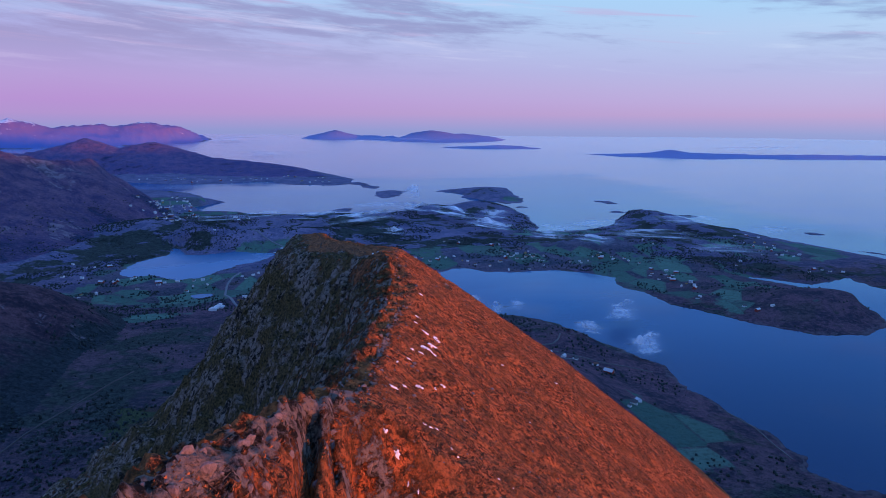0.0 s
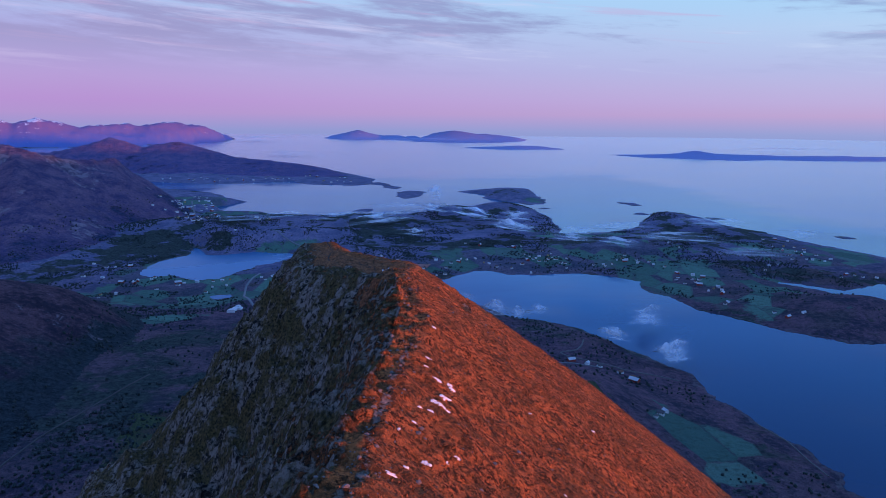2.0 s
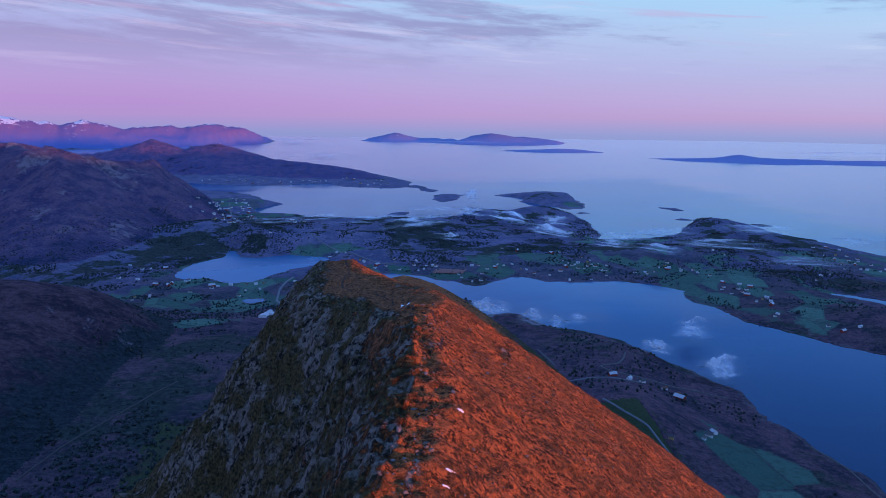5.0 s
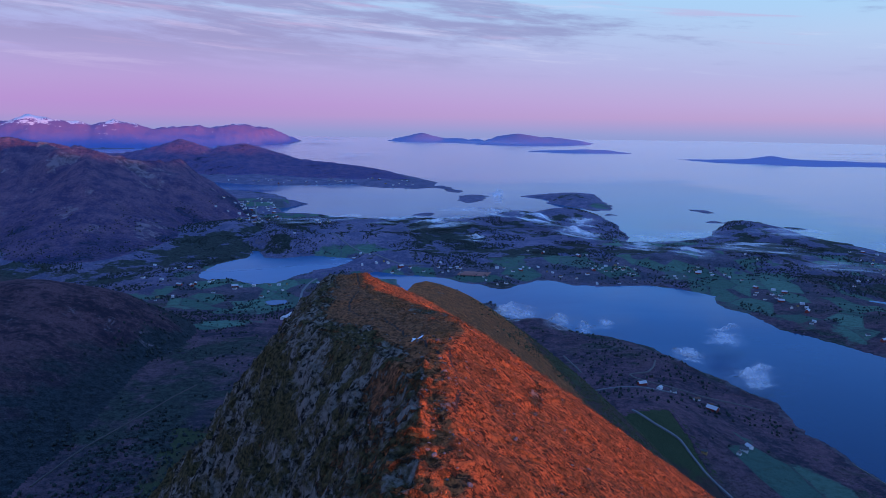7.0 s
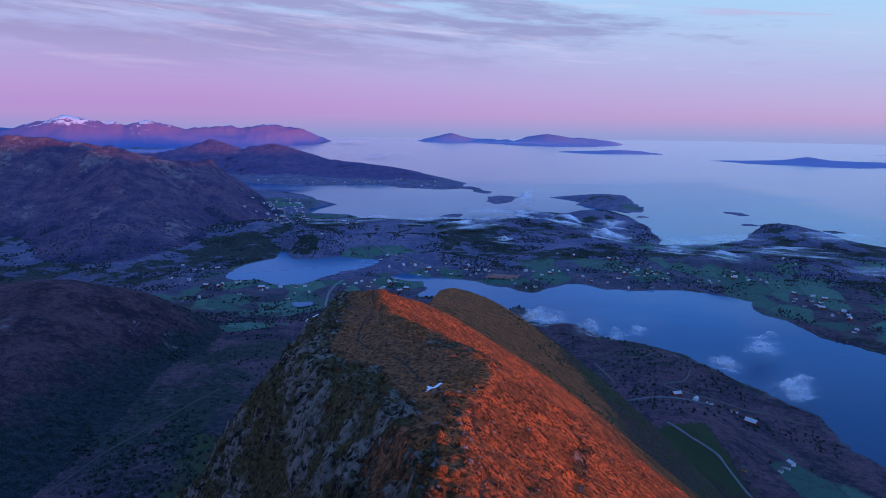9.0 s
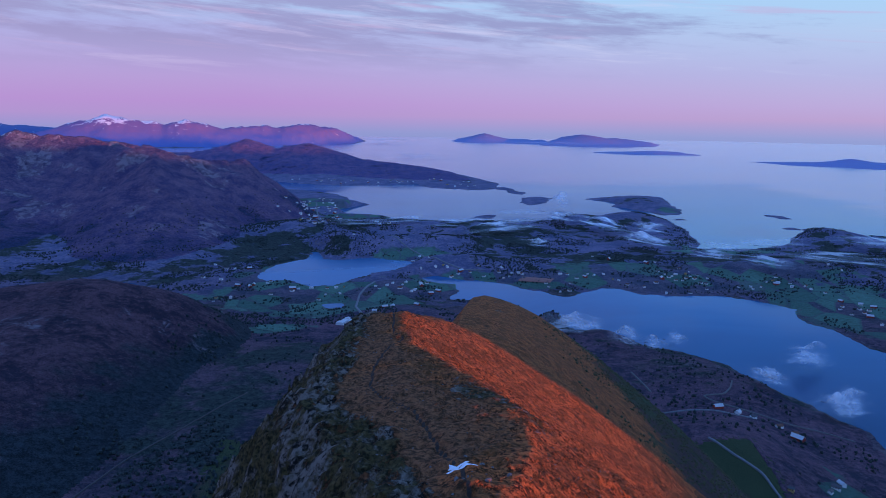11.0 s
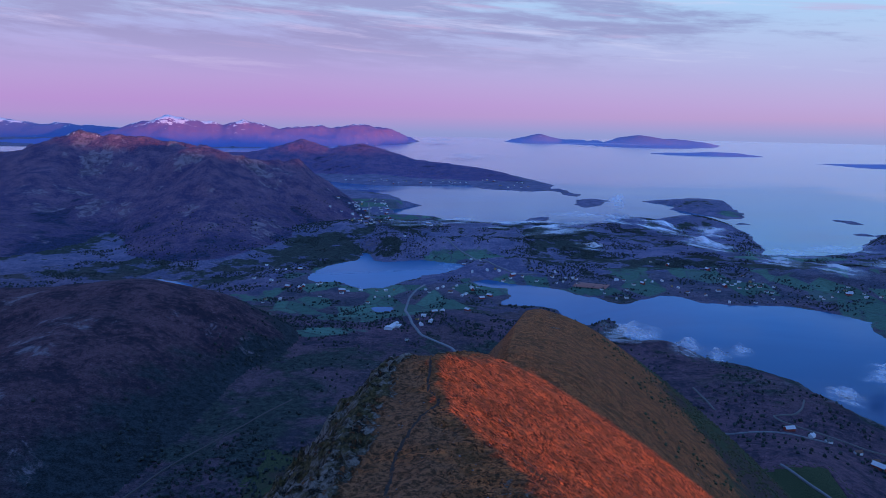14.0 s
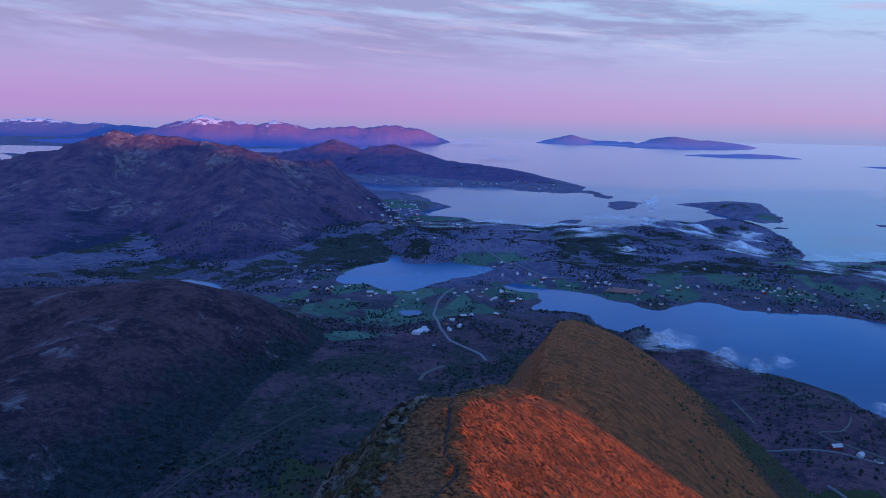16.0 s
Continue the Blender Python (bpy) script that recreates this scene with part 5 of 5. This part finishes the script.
for line in LANES:
    for (ax, ay), (bx, by) in zip(line, line[1:]):
        u = np.clip(((tx - ax) * (bx - ax) + (ty - ay) * (by - ay)) / ((bx - ax) ** 2 + (by - ay) ** 2), 0, 1)
        way = np.minimum(way, np.hypot(tx - ax - u * (bx - ax), ty - ay - u * (by - ay)))
dens *= np.where((tx > 70) & (ty < 430), 0.35, 1.0)
ok = (td > 3) & (way > 3.0) & (rng.uniform(0, 1, len(tx)) < dens) & (np.abs(np.arctan2(tx, ty)) < 0.95)
spots = np.stack([tx, ty, tz], -1)[ok][:24000]
clumps("woodland", spots, (0.24, 0.72), M_LEAF, "dark birch and spruce woods in the valley", "trees")
cx_, cy_ = rng.uniform(18, 108, 30000), rng.uniform(60, 262, 30000)
cz_, _, co_, cd_ = land(cx_, cy_)
ok = (rng.uniform(0, 1, len(cx_)) < np.clip(step01(72, 45, cz_) * 0.5 + fbm(cx_, cy_, 12, 3, 99) * 0.4, 0, 0.8)) & (cz_ < 72) & (co_ == 50)
clumps("hillside_scrub", np.stack([cx_, cy_, cz_], -1)[ok][:9000], (0.10, 0.30), M_SCRUB, "olive green scrub on the lower slope", "bushes", 0.9)

# ---- old snow, loose rock and grass on the ridge ----
def snow_patch(x, y, lx, ly, turn):
    rr, aa = np.linspace(0.12, 1, 5), np.linspace(0, 2 * np.pi, 19)[:-1]
    wob = 1 + 1.3 * fbm(np.cos(aa) * 2 + x * 3, np.sin(aa) * 2 + y * 3, 1.0, 3, 101)
    u, v = np.outer(rr, np.cos(aa) * wob) * lx, np.outer(rr, np.sin(aa) * wob) * ly
    c, s = math.cos(turn), math.sin(turn)
    px, py = (x + u * c - v * s).ravel(), (y + u * s + v * c).ravel()
    z = on_ridge(px, py) + np.repeat(0.05 * (1 - rr**3) - 0.03 * (rr > 0.9), 18)
    vs = np.stack([px, py, z], -1) - np.array([x, y, 0])
    ob = mesh_from("snow_patch", vs, quads_of(len(rr), 18, True), M_SNOW)
    ob.location = (x, y, 0)
    return tagged(ob, "thin patch of old snow on withered grass", "snow", "old snow patches")


SNOW_AT = [(7.56, 37.11, 8), (8.3, 37.77, 6), (7.69, 35.56, 10), (6.94, 34.49, 6), (7.37, 34.42, 12), (6.68, 33.27, 7), (5.68, 31.47, 5), (4.89, 30.22, 4), (6.12, 33.04, 4), (4.16, 26.28, 10), (4.84, 27.67, 6), (5.73, 29.13, 7), (5.91, 29.06, 5), (7.29, 30.64, 5), (5.01, 22.42, 5), (4.81, 22.56, 4), (5.29, 22.6, 4), (2.88, 19.43, 5), (3.24, 19.19, 7), (5.55, 21.12, 4), (5.66, 20.65, 3), (7.29, 20.86, 3), (3.56, 18.81, 3), (3.88, 18.72, 3), (7.87, 20.91, 2), (6.73, 30.0, 3), (8.32, 37.2, 9), (7.44, 39.04, 5), (7.21, 38.2, 4), (8.0, 64.3, 12), (8.5, 43.6, 5), (13.4, 40.6, 3), (19.5, 37.8, 4), (12.8, 33.2, 3), (18.4, 43.6, 3)]
for k, (px, py, size) in enumerate(SNOW_AT):
    far = math.hypot(px, py + 3.1) / 1284
    snow_patch(px, py, size * far * 0.95, size * far * 0.5, radians(random.uniform(15, 55)) if py < 60 else 0.1)

ROCK_MESH = []
for k in range(7):
    bm = bmesh.new()
    bmesh.ops.create_icosphere(bm, subdivisions=2, radius=1.0)
    for v in bm.verts:
        n3 = noise.noise_vector(v.co * 1.1 + Vector((k * 7.1, 0, 0)))
        v.co = Vector((v.co.x * 1.2, v.co.y * 0.85, v.co.z * 0.75)) * (1 + 0.45 * n3.x) + n3 * 0.18
    bmesh.ops.dissolve_limit(bm, angle_limit=radians(16), verts=bm.verts[:], edges=bm.edges[:])
    me = bpy.data.meshes.new("rock")
    bm.to_mesh(me)
    bm.free()
    me.materials.append(M_ROCK)
    ROCK_MESH.append(me)
for k in range(100):
    py = random.uniform(22, 66)
    off = random.gauss(0.2, 0.9) if k % 3 else random.uniform(1, 9)
    px = float(np.interp(py, RIDGE_Y, RIDGE_X)) + off
    pz = float(on_ridge(np.array([px]), np.array([py]))[0])
    ob = new("rock", random.choice(ROCK_MESH))
    s = random.uniform(0.04, 0.12)
    ob.location, ob.scale = (px, py, pz + 0.05 * s), (s, s, s * random.uniform(0.7, 1.2))
    ob.rotation_euler = (random.uniform(-0.5, 0.5), random.uniform(-0.5, 0.5), random.uniform(0, 6.28))
    tagged(ob, "rough lichened grey rock lying on the ridge", "rock", "loose rocks on the ridge")

# bare slabs standing out of the rib's face and along the crest edge
SLAB_AT = [(-1.83, 11.51, 0.42), (-2.04, 12.6, 0.34), (-1.23, 13.1, 0.45), (-1.1, 14.23, 0.36), (-0.51, 15.74, 0.36), (-0.37, 16.16, 0.26), (1.01, 17.92, 0.40), (1.11, 18.22, 0.34), (-2.25, 11.67, 0.40), (-0.74, 12.62, 0.34), (0.37, 18.44, 0.22), (0.47, 15.23, 0.40), (1.06, 16.39, 0.45), (-2.39, 10.3, 0.40), (-1.07, 12.0, 0.30), (2.27, 18.56, 0.20), (-0.17, 14.82, 0.28),
           (5.77, 36.9, 0.30), (6.36, 36.61, 0.26), (6.39, 39.73, 0.24), (5.55, 33.71, 0.30), (4.0, 31.0, 0.34), (4.4, 32.6, 0.30), (5.1, 35.0, 0.34), (3.6, 29.2, 0.28), (5.9, 41.6, 0.26), (6.6, 43.4, 0.26), (7.2, 46.5, 0.24)]
for px, py, s in [(a, b, c * 0.62) for a, b, c in SLAB_AT]:
    ob = new("rock", random.choice(ROCK_MESH))
    pz = float(on_ridge(np.array([px]), np.array([py]))[0])
    ob.location, ob.scale = (px, py, pz - 0.1 * s), (s * random.uniform(0.4, 0.7), s * 0.28, s * random.uniform(0.6, 0.9))
    ob.rotation_euler = (random.uniform(-0.5, 0.1), random.uniform(-0.3, 0.3), random.uniform(-0.5, 0.6))
    tagged(ob, "upright pale rock slab set in the crest", "rock", "rock slabs of the crest")

gx, gy = rng.uniform(-3, 34, 60000), 10 + 95 * rng.uniform(0, 1, 60000) ** 1.3
gd = gx - np.interp(gy, RIDGE_Y, RIDGE_X)
ok = (gd > -6) & (gd < 26)
gx, gy, gd = gx[ok], gy[ok], gd[ok]
stony = rng.uniform(0, 1, len(gx)) < 0.03 + 0.22 * np.exp(-(gd / 1.0) ** 2) * step01(66, 58, gy)
st = np.stack([gx, gy, on_ridge(gx, gy) - 0.02], -1)[stony][:6500]
clumps("loose_stones", st, (0.02, 0.06), M_ROCK, "small pale stones scattered in the grass", "stones", 0.7)
gr = np.stack([gx, gy, on_ridge(gx, gy)], -1)[~stony & (gd > 0.3)][:24000]
n = len(gr)
h = rng.uniform(0.05, 0.12, (n, 1))
vv, ff = [], []
for b in range(5):
    a0 = rng.uniform(0, 6.28, (n, 1))
    w = rng.uniform(0.02, 0.04, (n, 1))
    side = np.concatenate([np.cos(a0), np.sin(a0), 0 * a0], 1)
    lean = np.concatenate([np.cos(a0 + 1.6) * 0.5 + 0.5, np.sin(a0 + 1.6) * 0.5 - 0.1, 0 * a0 + 0.8], 1)
    root = gr + side * 0.03
    vv += [root - side * w, root + side * w, root + lean * h]
V = np.stack(vv, 1).reshape(-1, 3)
F = np.arange(len(V)).reshape(-1, 3)
tagged(mesh_from("grass", V, F, M_TUFT, smooth=False), "withered orange grass tufts on the slope", "grass", kind="stuff")
